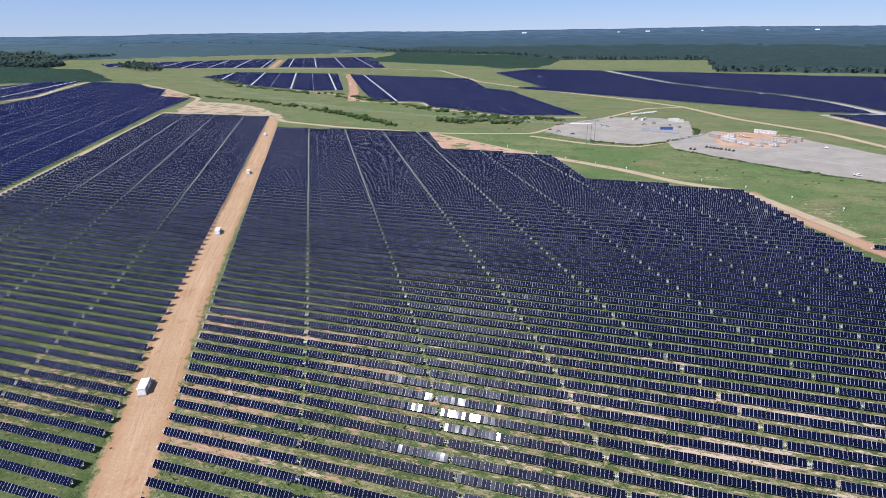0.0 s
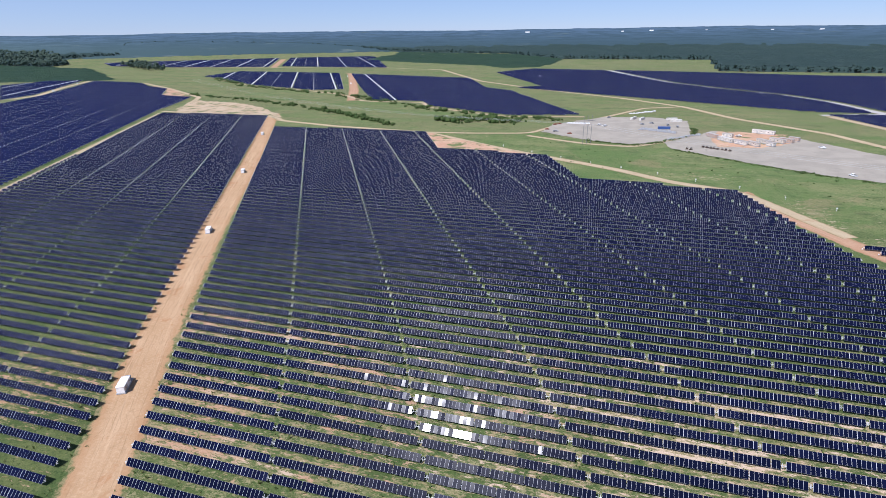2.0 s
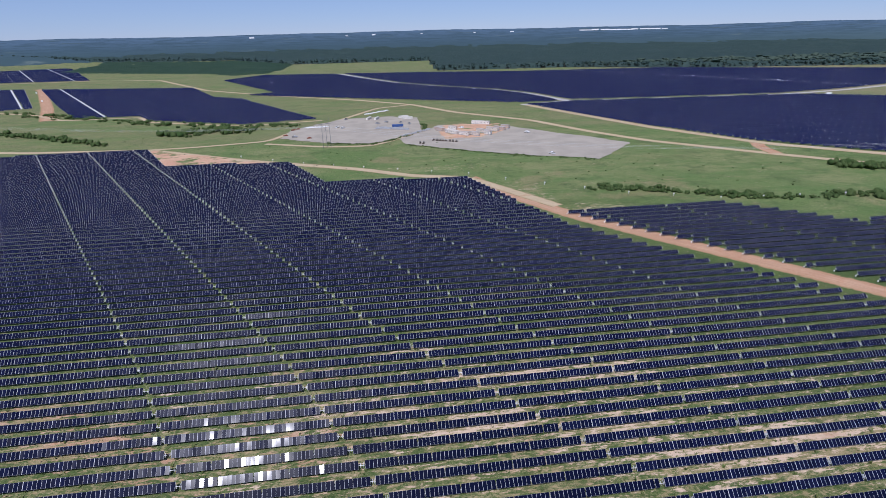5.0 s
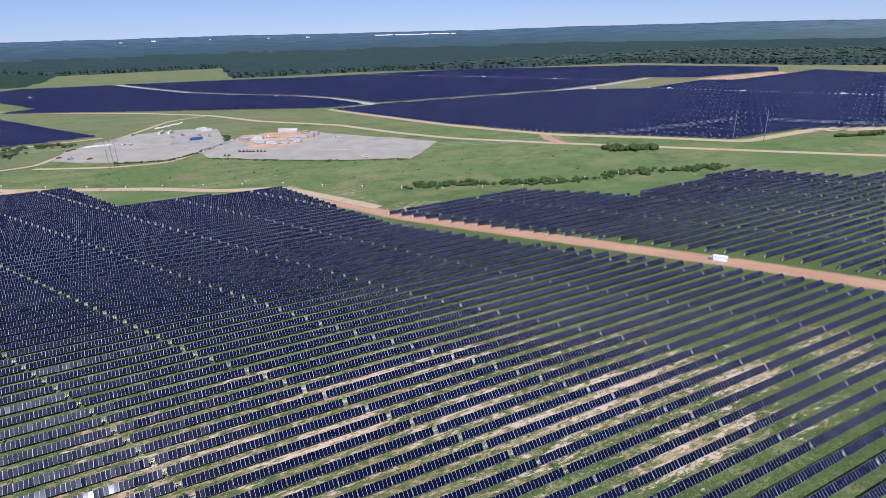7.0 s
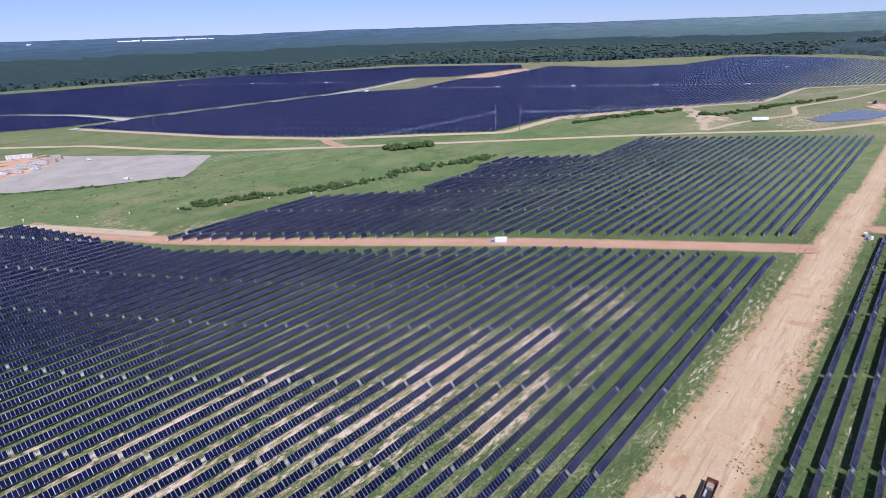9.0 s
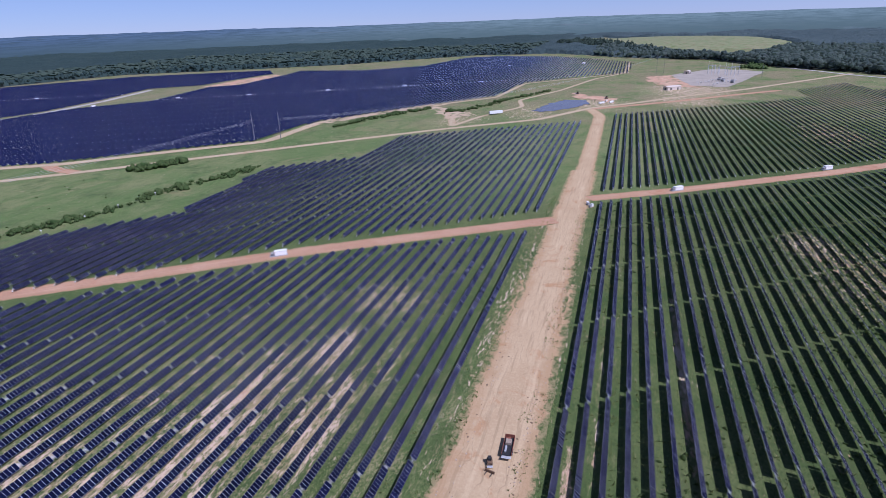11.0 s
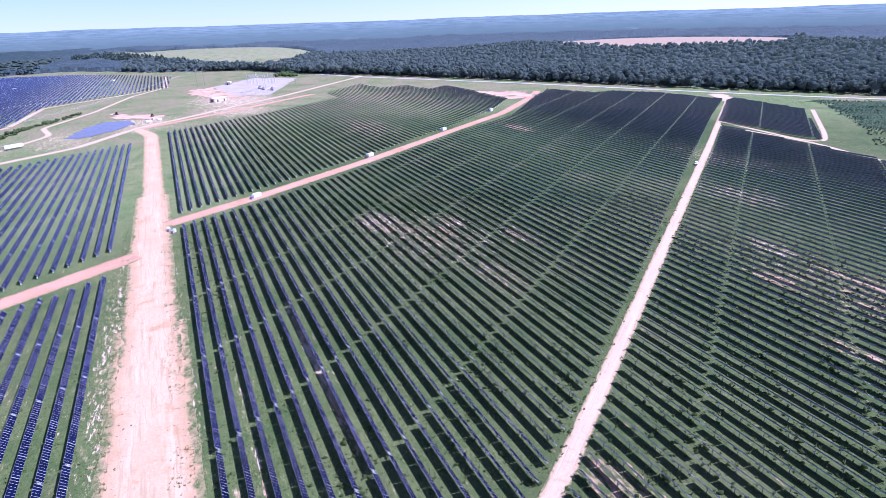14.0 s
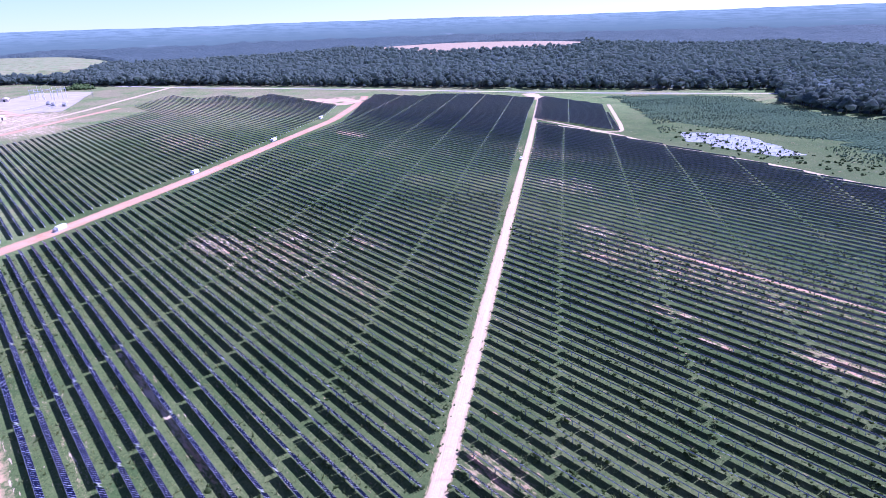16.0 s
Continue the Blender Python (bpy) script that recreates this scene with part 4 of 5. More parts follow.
# outline of all that is not wooded
CLEAR = [(-2150, 1560), (-1980, 1930), (-2500, 2480), (-2400, 2650), (-1600, 2760), (-990, 2480), (-480, 2440), (-230, 2050), (239, 2040), (200, 1500), (520, 1478), (849, 1300), (1185, 1225),
         (1330, 930), (1450, 730), (1620, 590), (1770, 440), (1745, 240), (1610, 95), (1530, 20), (1440, -165), (1264, -230), (1100, -352), (772, -528), (546, -642), (440, -700),
         (281, -800), (234, -684), (168, -640), (120, -640), (0, -660), (-250, -760), (-900, -800), (-2300, -200)]
LEFT_WOOD = [(-2104, 1480), (-1800, 1440), (-1830, 1560), (-2300, 1900), (-2700, 1700)]
NORTH_PLANTS = [[(-1350, 960), (-1190, 1010), (-1120, 1060), (-1243, 1150), (-1540, 1380), (-1760, 1430), (-2104, 1500), (-2500, 1400), (-1900, 900)],
                [(-900, 1960), (-400, 1690), (-310, 1580), (-230, 1640), (-220, 2060), (-480, 2440), (-970, 2470)]]
GREEN_HILL = [(2600, 250), (2700, 120), (2328, -50), (2226, -385), (1876, -429), (1560, -285), (1440, -190), (1560, -165), (1690, -20), (1830, 126), (2104, 200)]
FALLOW = [(1518, -981), (1749, -1412), (1255, -1662), (924, -1449), (901, -1194), (1071, -936)]
MEADOWS = [GREEN_HILL, FALLOW]


def wooded(x, y):
    w = ~inside(CLEAR, x, y) | inside(LEFT_WOOD, x, y)
    for m in MEADOWS:
        w &= ~inside(m, x, y)
    return w


def field_sheet(name, outline, mat, label, lift=0.6, step=40.0):
    """Open land that follows the relief inside an outline."""
    P = np.array(outline)
    xs, ys = np.arange(P[:, 0].min(), P[:, 0].max(), step), np.arange(P[:, 1].min(), P[:, 1].max(), step)
    gx, gy = np.meshgrid(xs, ys)
    V = np.stack([gx, gy, relief(gx, gy) + lift], -1).reshape(-1, 3)
    i, j = np.meshgrid(np.arange(len(ys) - 1), np.arange(len(xs) - 1), indexing="ij")
    n = len(xs)
    F = np.stack([i * n + j, i * n + j + 1, (i + 1) * n + j + 1, (i + 1) * n + j], -1).reshape(-1, 4)
    mid = V[F].mean(1)
    F = F[inside(outline, mid[:, 0], mid[:, 1])]
    return tagged(new(name, mesh_of(name, V, F, mats=(mat,), smooth=True)), label, "field", kind="structure")


field_sheet("hill_meadow", GREEN_HILL, PASTURE, "pale green grassy hill among woods")
field_sheet("fallow_field", FALLOW, STUBBLE, "reddish bare field among woods")


def plantation(outline, label, tall=3.2, mat=None):
    """Close rows of young pines seen from far off: a low ragged canopy that falls to the ground at its rim."""
    P = np.array(outline, float)
    gx, gy = np.meshgrid(np.arange(P[:, 0].min() - 14, P[:, 0].max() + 14, 14.0), np.arange(P[:, 1].min() - 14, P[:, 1].max() + 14, 14.0))
    ins = inside(outline, gx, gy)
    V = np.stack([gx + rng.normal(0, 3, gx.shape), gy + rng.normal(0, 3, gx.shape), relief(gx, gy) + np.where(ins, tall * (1 + rng.normal(0, 0.28, gx.shape)), -1.0)], -1).reshape(-1, 3)
    rows, n = gx.shape
    i, j = np.meshgrid(np.arange(rows - 1), np.arange(n - 1), indexing="ij")
    F = np.stack([i * n + j, i * n + j + 1, (i + 1) * n + j + 1, (i + 1) * n + j], -1).reshape(-1, 4)
    F = F[ins.ravel()[F].any(1)]
    return tagged(new("pine_plantation", mesh_of("pine_plantation", V, F, mats=(mat or PLANT,), smooth=True)), label, "plantation", kind="stuff")


for outline in NORTH_PLANTS:
    plantation(outline, "low dark green pine plantation beyond the far panels")


V, F = ring_sheet(560, 2900, 190, 1000)
X, Y = V[:, 0], V[:, 1]
R = np.hypot(X - 8, Y - 10)
wood = wooded(X, Y) & wooded(X - (X - 8) / R * 22, Y - (Y - 10) / R * 22)
roll = 2.5 * np.sin(X / 61) * np.cos(Y / 77) + 1.5 * np.sin(X / 23 + Y / 31)
V[:, 2] += np.where(wood, np.where(Y < 0, 7.6, 10.0) + rng.normal(0, 0.9, len(V)) + 0.6 * roll, -5)
F = F[wood[F].sum(1) >= 1]
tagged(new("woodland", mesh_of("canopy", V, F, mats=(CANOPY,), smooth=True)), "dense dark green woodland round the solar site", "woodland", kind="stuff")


def thin(poly_box, spacing, test):
    """Points on a jittered grid inside a box that pass a test."""
    x0, y0, x1, y1 = poly_box
    gx, gy = np.meshgrid(np.arange(x0, x1, spacing), np.arange(y0, y1, spacing))
    gx = gx.ravel() + rng.uniform(-0.45, 0.45, gx.size) * spacing
    gy = gy.ravel() + rng.uniform(-0.45, 0.45, gy.size) * spacing
    k = test(gx, gy)
    return gx[k], gy[k]


def near_edge(x, y, depth):
    """Wooded, with clear land within this depth towards the site."""
    r = np.hypot(x - 8, y - 10)
    return wooded(x, y) & ~wooded(x - (x - 8) / r * depth, y - (y - 10) / r * depth)


def wood_of(name, label, box, spacing, test, templates, tall, mats, spread=1.5):
    x, y = thin(box, spacing, test)
    h = np.clip(rng.normal(tall, tall * 0.16 * spread, len(x)), tall * 0.5, tall * 1.5)
    V, F, I = scatter(np.c_[x, y, relief(x, y) - 0.2], h, templates)
    return tagged(new(name, mesh_of(name, V, F, mats=mats, index=I)), label, "trees", kind="stuff")


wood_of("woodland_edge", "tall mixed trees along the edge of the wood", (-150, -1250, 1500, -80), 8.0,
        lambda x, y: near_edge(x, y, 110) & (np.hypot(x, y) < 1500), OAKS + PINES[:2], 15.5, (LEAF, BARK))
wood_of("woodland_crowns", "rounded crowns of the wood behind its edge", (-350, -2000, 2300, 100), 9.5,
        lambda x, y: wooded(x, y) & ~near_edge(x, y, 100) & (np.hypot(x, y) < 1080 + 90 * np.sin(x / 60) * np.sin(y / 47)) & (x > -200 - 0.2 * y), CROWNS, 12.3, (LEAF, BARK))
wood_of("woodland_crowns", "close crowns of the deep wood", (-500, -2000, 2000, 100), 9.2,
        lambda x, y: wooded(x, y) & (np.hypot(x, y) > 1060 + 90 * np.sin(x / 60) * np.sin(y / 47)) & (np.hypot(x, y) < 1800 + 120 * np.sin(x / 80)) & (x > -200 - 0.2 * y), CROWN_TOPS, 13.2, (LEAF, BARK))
wood_of("far_woodland_crowns", "close crowns of a dark wood beside the plantation", (-2800, 1300, -1700, 2000), 13.0,
        lambda x, y: inside(LEFT_WOOD, x, y), CROWN_TOPS, 15.0, (PINE, BARK))
wood_of("tree_line", "line of tall dark trees across the meadow", (-1650, 1300, -1200, 1650), 15.0,
        lambda x, y: inside([(-1600, 1545), (-1270, 1330), (-1235, 1362), (-1560, 1600)], x, y), OAKS_FAR, 17.0, (PINE, BARK))
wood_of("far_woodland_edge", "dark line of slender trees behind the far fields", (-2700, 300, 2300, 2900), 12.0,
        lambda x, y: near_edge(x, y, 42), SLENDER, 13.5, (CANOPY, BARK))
wood_of("far_woodland_crowns", "crowns of the far woods", (-1200, 300, 2700, 2700), 15.0,
        lambda x, y: wooded(x, y) & ~near_edge(x, y, 38) & (np.hypot(x, y) < 2300) & (y < 1500), WIDE_TOPS, 13.2, (PINE, BARK))
# a strip of pines beyond the substation, another by the far road
wood_of("pine_strip", "narrow strip of dark pines by a road", (1300, -170, 2250, 260), 10.0,
        lambda x, y: inside([(2060, 250), (1811, 106), (1580, -18), (1480, -90), (1470, -140), (1722, -23), (1994, 113), (2200, 250)], x, y), PINES, 15.0, (PINE, BARK))
YOUNG_STAND = [(425, -634), (300, -724), (240, -676), (172, -632), (100, -632), (20, -560), (60, -442), (130, -500), (250, -505), (300, -520), (385, -606)]
plantation(YOUNG_STAND, "low teal-green carpet of young planted pines", 0.7, CARPET)
wood_of("young_pines", "young planted pines in rough grass", (-120, -735, 430, -400), 3.0,
        lambda x, y: inside([(425, -634), (300, -724), (240, -676), (172, -632), (100, -632), (20, -560), (60, -432), (250, -452), (300, -520), (385, -606)], x, y)
        & (np.sin(x / 19 + 1) * np.cos(y / 23) + 0.5 * np.sin(x / 7 - y / 9) > -0.45)
        & ~inside([(250, -420), (250, -500), (150, -500), (110, -440), (130, -400)], x, y) & (rng.random(len(x)) < 0.85), YOUNG, 2.1, (SAPLING, BARK))

# ---- shrubs and weeds ----
def shrub_line(line, spread, number, tall, label):
    pts = [Vector(p) for p in line]
    lens = np.cumsum([0] + [(b - a).length for a, b in zip(pts, pts[1:])])
    s = np.sort(rng.uniform(0, lens[-1], number))
    x, y = np.interp(s, lens, [p.x for p in pts]), np.interp(s, lens, [p.y for p in pts])
    P = np.c_[x + rng.normal(0, spread, number), y + rng.normal(0, spread, number), np.zeros(number)]
    V, F, I = scatter(P, np.clip(rng.normal(tall, tall * 0.4, number), tall * 0.35, tall * 2), SHRUBS)
    return tagged(new("shrubs", mesh_of("shrubs", V, F, mats=(BUSH,), smooth=True)), label, "shrubs", kind="stuff")


shrub_line([(-395, 697), (-325, 657), (-247, 595), (-236, 585)], 3.0, 90, 3.2, "dark green shrubs along a ditch")
shrub_line([(-700, 821), (-541, 769), (-430, 720), (-395, 697)], 4.0, 80, 2.6, "dark green shrubs along a ditch")
shrub_line([(150, 345), (180, 335), (210, 320), (245, 302), (284, 299), (305, 295), (351, 278), (365, 275)], 3.0, 230, 1.9, "green bushes along the meadow edge")
shrub_line([(345, 366), (358, 358), (368, 350)], 3.5, 60, 3.0, "dense clump of green bushes")
shrub_line([(540, 300), (600, 280), (680, 240)], 2.5, 120, 2.2, "row of dark shrubs beside a track")
shrub_line([(640, 210), (700, 175), (760, 160), (860, 118)], 2.5, 120, 2.4, "row of dark shrubs beside a track")
shrub_line([(-190, 640), (-150, 655), (-110, 650)], 9.0, 110, 3.4, "thicket of small trees and shrubs")
shrub_line([(-500, 905), (-300, 780), (-250, 735), (-130, 668), (-60, 680)], 9.0, 160, 2.6, "scattered green shrubs below the far panels")
shrub_line([(-900, 1140), (-700, 980), (-520, 900)], 8.0, 110, 2.8, "scattered green shrubs below the far panels")
shrub_line([(240, -470), (190, -440), (140, -430), (100, -425), (60, -420)], 12.0, 170, 1.15, "reeds and bushes round the swamp")
shrub_line([(-27, 548), (16, 532), (42, 558), (71, 600), (74, 640)], 1.6, 240, 0.9, "low dark weeds along the edge of the gravel yard")
shrub_line([(46, 524), (87, 488), (130, 456), (191, 423)], 1.5, 200, 0.6, "low dark weeds along the edge of the gravel lot")
shrub_line([(1290, -210), (1200, -215), (1240, -195)], 8.0, 70, 4.5, "bushy trees behind the substation")
shrub_line([(-30, 470), (60, 430), (130, 380), (240, 320)], 22.0, 90, 0.5, "low weeds scattered on the meadow")
shrub_line([(-300, 620), (-100, 560), (60, 470), (150, 430), (300, 380)], 26.0, 140, 0.55, "low weeds scattered on the meadow")


g = np.random.default_rng(3)
REEDS = [(ICO_V * (0.55, 0.55, 1.0) * (1 + g.normal(0, 0.3, (len(ICO_V), 1))) + (0, 0, 0.3), ICO_F, 0) for _ in range(4)]
rx, ry = thin((130, -490, 250, -415), 4.0, lambda x, y: inside([(239, -466), (224, -480), (192, -484), (160, -462), (137, -441), (145, -423), (188, -431), (220, -443)], x, y) & (rng.random(len(x)) < 0.5))
V, F, I = scatter(np.c_[rx, ry, np.zeros(len(rx))], rng.uniform(0.35, 0.95, len(rx)), REEDS)
tagged(new("reeds", mesh_of("reeds", V, F, mats=(SAPLING,))), "dark reeds standing in shallow swamp water", "reeds", kind="stuff")


def weeds(number, box, test, size, label):
    """Loose tufts of a few blades each."""
    x, y = rng.uniform(box[0], box[2], number), rng.uniform(box[1], box[3], number)
    clump = np.sin(x / 3.1 + 0.4 * y) * np.sin(y / 1.7 - 0.3 * x) + rng.normal(0, 0.6, number)
    k = test(x, y) & (clump > 0.1)
    x, y = x[k], y[k]
    n, blades = len(x), 4
    a = rng.uniform(0, 6.28, (n, blades))
    s = size * np.clip(0.45 + rng.exponential(0.5, (n, 1)), 0.4, 2.6)
    out = s * rng.uniform(0.35, 0.8, (n, blades))
    up = s * rng.uniform(0.5, 1.1, (n, blades))
    cx, cy = x[:, None], y[:, None]
    w = s * 0.22
    p0 = np.stack([cx - np.sin(a) * w, cy + np.cos(a) * w, np.zeros_like(a) + 0.02], -1)
    p1 = np.stack([cx + np.sin(a) * w, cy - np.cos(a) * w, np.zeros_like(a) + 0.02], -1)
    p2 = np.stack([cx + np.cos(a) * out, cy + np.sin(a) * out, up], -1)
    V = np.stack([p0, p1, p2], 2).reshape(-1, 3)
    F = np.arange(len(V)).reshape(-1, 3)
    return tagged(new("weeds", mesh_of("weeds", V, F, mats=(WEED,))), label, "weeds", kind="stuff")


def off_road(x, y):
    k = np.ones(len(x), bool)
    for line, width, kind in ROADS[:9]:
        for (x0, y0), (x1, y1) in zip(line, line[1:]):
            dx, dy = x1 - x0, y1 - y0
            t = np.clip(((x - x0) * dx + (y - y0) * dy) / (dx * dx + dy * dy), 0, 1)
            k &= np.hypot(x - x0 - t * dx, y - y0 - t * dy) > width * 0.42
    return k


def in_reach(lo, hi):
    return lambda x, y: (np.hypot(x - 8, y - 10) > lo) & (np.hypot(x - 8, y - 10) < hi) & off_road(x, y)


weeds(170000, (-60, -330, 330, 22), in_reach(85, 340), 0.45, "leafy green weeds between the panel rows")
weeds(26000, (-160, 44, 260, 190), in_reach(85, 230), 0.5, "grass tufts between the panel rows")

def weed_clumps(number, box, test, tall, label):
    """Knee-high leafy clumps that gather in drifts along the rows."""
    x, y = rng.uniform(box[0], box[2], number), rng.uniform(box[1], box[3], number)
    drift = np.sin(x / 37 + 1.3 * np.sin(y / 23)) + np.sin(y / 19 + 1.1 * np.sin(x / 41)) + 0.7 * np.sin(x / 7.3 + y / 5.1) + rng.normal(0, 0.5, number)
    k = test(x, y) & (drift > 0.35)
    P = np.c_[x[k], y[k], np.zeros(k.sum())]
    V, F, I = scatter(P, np.clip(rng.normal(tall, tall * 0.4, len(P)), 0.25, tall * 2), LOW_CLUMPS)
    return tagged(new("weed_clumps", mesh_of("weed_clumps", V, F, mats=(CLUMP,))), label, "weeds", kind="stuff")


LOW_CLUMPS = []
for seed in range(80, 86):
    g = np.random.default_rng(seed)
    LOW_CLUMPS.append((ICO_V * (1 + g.normal(0, 0.3, (len(ICO_V), 1))) * (1.0, 0.62, 0.55) + (0, 0, 0.4), ICO_F, 0))
CLUMP = leaf_material("weed_clump_foliage", (0.125, 0.195, 0.075), (0.150, 0.215, 0.080), (0.095, 0.155, 0.060), (0.220, 0.280, 0.120), 0.78)
weed_clumps(26000, (-60, -330, 330, 20), in_reach(85, 330), 0.42, "knee-high leafy green weeds between the panel rows")

def road_verge(x, y):
    south = (np.abs(y - 26.6) < 2.4 + 1.0 * np.sin(x / 9.0)) & (np.sin(x / 13.0) + np.sin(x / 5.1) > -0.6)
    return (x > 60) & (south | (np.abs(y - 45.5) < 2.5))


weeds(16000, (60, 22, 335, 47), road_verge, 0.34, "dry weeds and grass along the wide dirt road")

# ---- blue distance ----
HILL = Mat("hazed_distant_woods", 1.0, spec=0.0)
hx, hy, hz = HILL.xyz(HILL.pos())
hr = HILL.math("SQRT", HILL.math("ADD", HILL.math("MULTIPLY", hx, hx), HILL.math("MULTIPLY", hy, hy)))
# Distance haze is put into the colour: paler with range and towards the south
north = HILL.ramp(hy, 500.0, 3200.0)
near_haze = HILL.mix(north, (0.070, 0.106, 0.100), (0.042, 0.072, 0.080))
haze_tone = HILL.mix(HILL.ramp(hr, 2600.0, 4300.0, False), near_haze, HILL.mix(north, (0.150, 0.215, 0.215), (0.080, 0.126, 0.180)))
HILL.color(HILL.mix(HILL.math("MULTIPLY", HILL.ramp(HILL.noise(1.0, 8, 0.75, at=HILL.stretch(0.008, 0.008, 0.04)), 0.42, 0.60), 0.75), HILL.mix(HILL.ramp(HILL.noise(0.0035, 6, 0.65), 0.60, 0.70), haze_tone, HILL.mix(north, (0.13, 0.165, 0.17), (0.10, 0.135, 0.13))), HILL.mix(north, (0.078, 0.122, 0.120), (0.045, 0.075, 0.092))))
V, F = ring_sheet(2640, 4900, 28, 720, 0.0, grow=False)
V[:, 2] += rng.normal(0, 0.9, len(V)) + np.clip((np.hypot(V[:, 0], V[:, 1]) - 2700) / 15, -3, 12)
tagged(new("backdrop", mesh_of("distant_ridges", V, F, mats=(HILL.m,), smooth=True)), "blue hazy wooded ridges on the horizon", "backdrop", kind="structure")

# ---- things ----
def turn_of(dx, dy):
    return math.degrees(math.atan2(dy, dx))


def inverter_station():
    """A white inverter container with its transformer on a grey skid; long side along x."""
    ob = empty("inverter_station")
    part("skid", bevel_box(9.4, 3.0, 0.5, (0.6, 0, 0.25), 0.03), GREY, ob, "grey steel skid")
    part("container", bevel_box(6.6, 2.6, 2.6, (-0.6, 0, 1.8), 0.06), WHITE, ob, "white ribbed container")
    part("roof", bevel_box(6.9, 2.9, 0.14, (-0.6, 0, 3.17), 0.03), WHITE, ob)
    for x in (-2.6, -1.3):
        door = part("door", bevel_box(1.1, 0.05, 2.1, (x, -1.35, 1.65), 0.01), GREY, ob, "grey service door")
        part("handle", bevel_box(0.06, 0.06, 0.3, (x + 0.4, -1.4, 1.6), 0.0), DARK, door)
    part("vent", bevel_box(1.2, 0.06, 0.8, (1.4, -1.34, 2.2), 0.01), GREY, ob, "louvred grey vent")
    part("transformer", bevel_box(1.6, 2.0, 1.8, (3.9, 0, 1.4), 0.05), GREY, ob, "grey transformer box")
    fins = bmesh.new()
    for k in range(7):
        add_bm(fins, bevel_box(0.06, 0.3, 1.3, (3.3 + k * 0.2, 1.12, 1.4), 0.0))
    part("cooling_fin", fins, GREY, ob)
    ob.scale = (0.85, 0.85, 0.75)
    return tagged(ob, "white inverter container on a grey steel skid", "inverter", "inverter stations along the tracks")


station = inverter_station()
station.matrix_basis = pose(-127, 109, 0.1, 0, 0, turn_of(-0.56, 1)) @ Matrix.Diagonal((0.85, 0.85, 0.75, 1))
for x, y, a in ((-197, 234, turn_of(-0.56, 1)), (-263, 355, turn_of(-0.56, 1)), (-347, 504, turn_of(-0.56, 1)), (216, 158, turn_of(-0.72, 1)), (361, -24, turn_of(-0.66, 1)),
                (429, -120, turn_of(-0.66, 1)), (495, -215, turn_of(-0.66, 1)), (570, -309, turn_of(-0.66, 1)),
                (565, 1216, 130), (655, 1091, 130), (735, 954, 130), (662, 752, 150), (752, 680, 125), (795, 579, 118), (859, 475, 118), (925, 366, 118), (983, 248, 118), (1330, 267, 118), (1385, 108, 118),
                (-612, 1230, 116), (-520, 1060, 116), (-1110, 960, 120), (-1010, 820, 120), (-180, 1290, 150), (200, 1000, 130)):
    copy_thing(station, pose(x, y, 0.1, 0, 0, a))


def wheel_parts(ob, places, r=0.45, w=0.28):
    for x, y in places:
        tyre = part("wheel", rod((x, y - w / 2, r), (x, y + w / 2, r), r, n=14), DARK, ob, "black rubber tyre")
        part("rim", rod((x, y - w / 2 - 0.01, r), (x, y + w / 2 + 0.01, r), r * 0.5, n=10), STEEL, tyre)


DULL = plain("dull_brown_paint", (0.17, 0.105, 0.06), 0.7)


def flatbed_trailer():
    """A dark flatbed with a rusty load, as parked on the wide road."""
    ob = empty("flatbed_trailer")
    part("deck", bevel_box(6.4, 2.4, 0.22, (0, 0, 0.95), 0.03), DARK, ob, "dark steel deck")
    for s in (-1, 1):
        part("side_rail", bevel_box(6.4, 0.1, 0.5, (0, s * 1.2, 1.25), 0.02), RUST, ob, "rusty red side rail")
    part("headboard", bevel_box(0.12, 2.4, 1.0, (3.15, 0, 1.5), 0.02), RUST, ob)
    part("drawbar", rod((3.2, 0, 0.8), (4.6, 0, 0.6), 0.09), DARK, ob)
    part("ramp", bevel_box(1.3, 2.3, 0.1, (-3.7, 0, 0.78), 0.02, (0, 16, 0)), STEEL, ob, "slatted grey ramp")
    wheel_parts(ob, [(-1.8, -1.15), (-0.8, -1.15), (-1.8, 1.15), (-0.8, 1.15)])
    return tagged(ob, "dark flatbed trailer with rusty red rails on the dirt road", "trailer")


def small_machine():
    """Cab, chassis, wheels, boom and bucket of a small loader."""
    ob = empty("compact_loader")
    part("chassis", bevel_box(2.4, 1.3, 0.8, (0, 0, 0.8), 0.08), DULL, ob, "dull brown chassis")
    cab = part("cab", bevel_box(1.1, 1.1, 1.1, (-0.2, 0, 1.7), 0.06), DARK, ob, "dark cab frame")
    part("window", bevel_box(0.03, 0.9, 0.7, (0.36, 0, 1.75), 0.0), GLAZE, cab)
    for s in (-1, 1):
        part("lift_arm", rod((-0.9, s * 0.72, 1.5), (1.7, s * 0.72, 0.7), 0.09), DULL, ob)
    part("bucket", bevel_box(0.7, 1.7, 0.5, (1.95, 0, 0.4), 0.06, (0, -20, 0)), STEEL, ob, "worn steel bucket")
    wheel_parts(ob, [(-0.75, -0.75), (0.75, -0.75), (-0.75, 0.75), (0.75, 0.75)], 0.42, 0.3)
    return tagged(ob, "small dull brown loader parked on the dirt road", "loader")


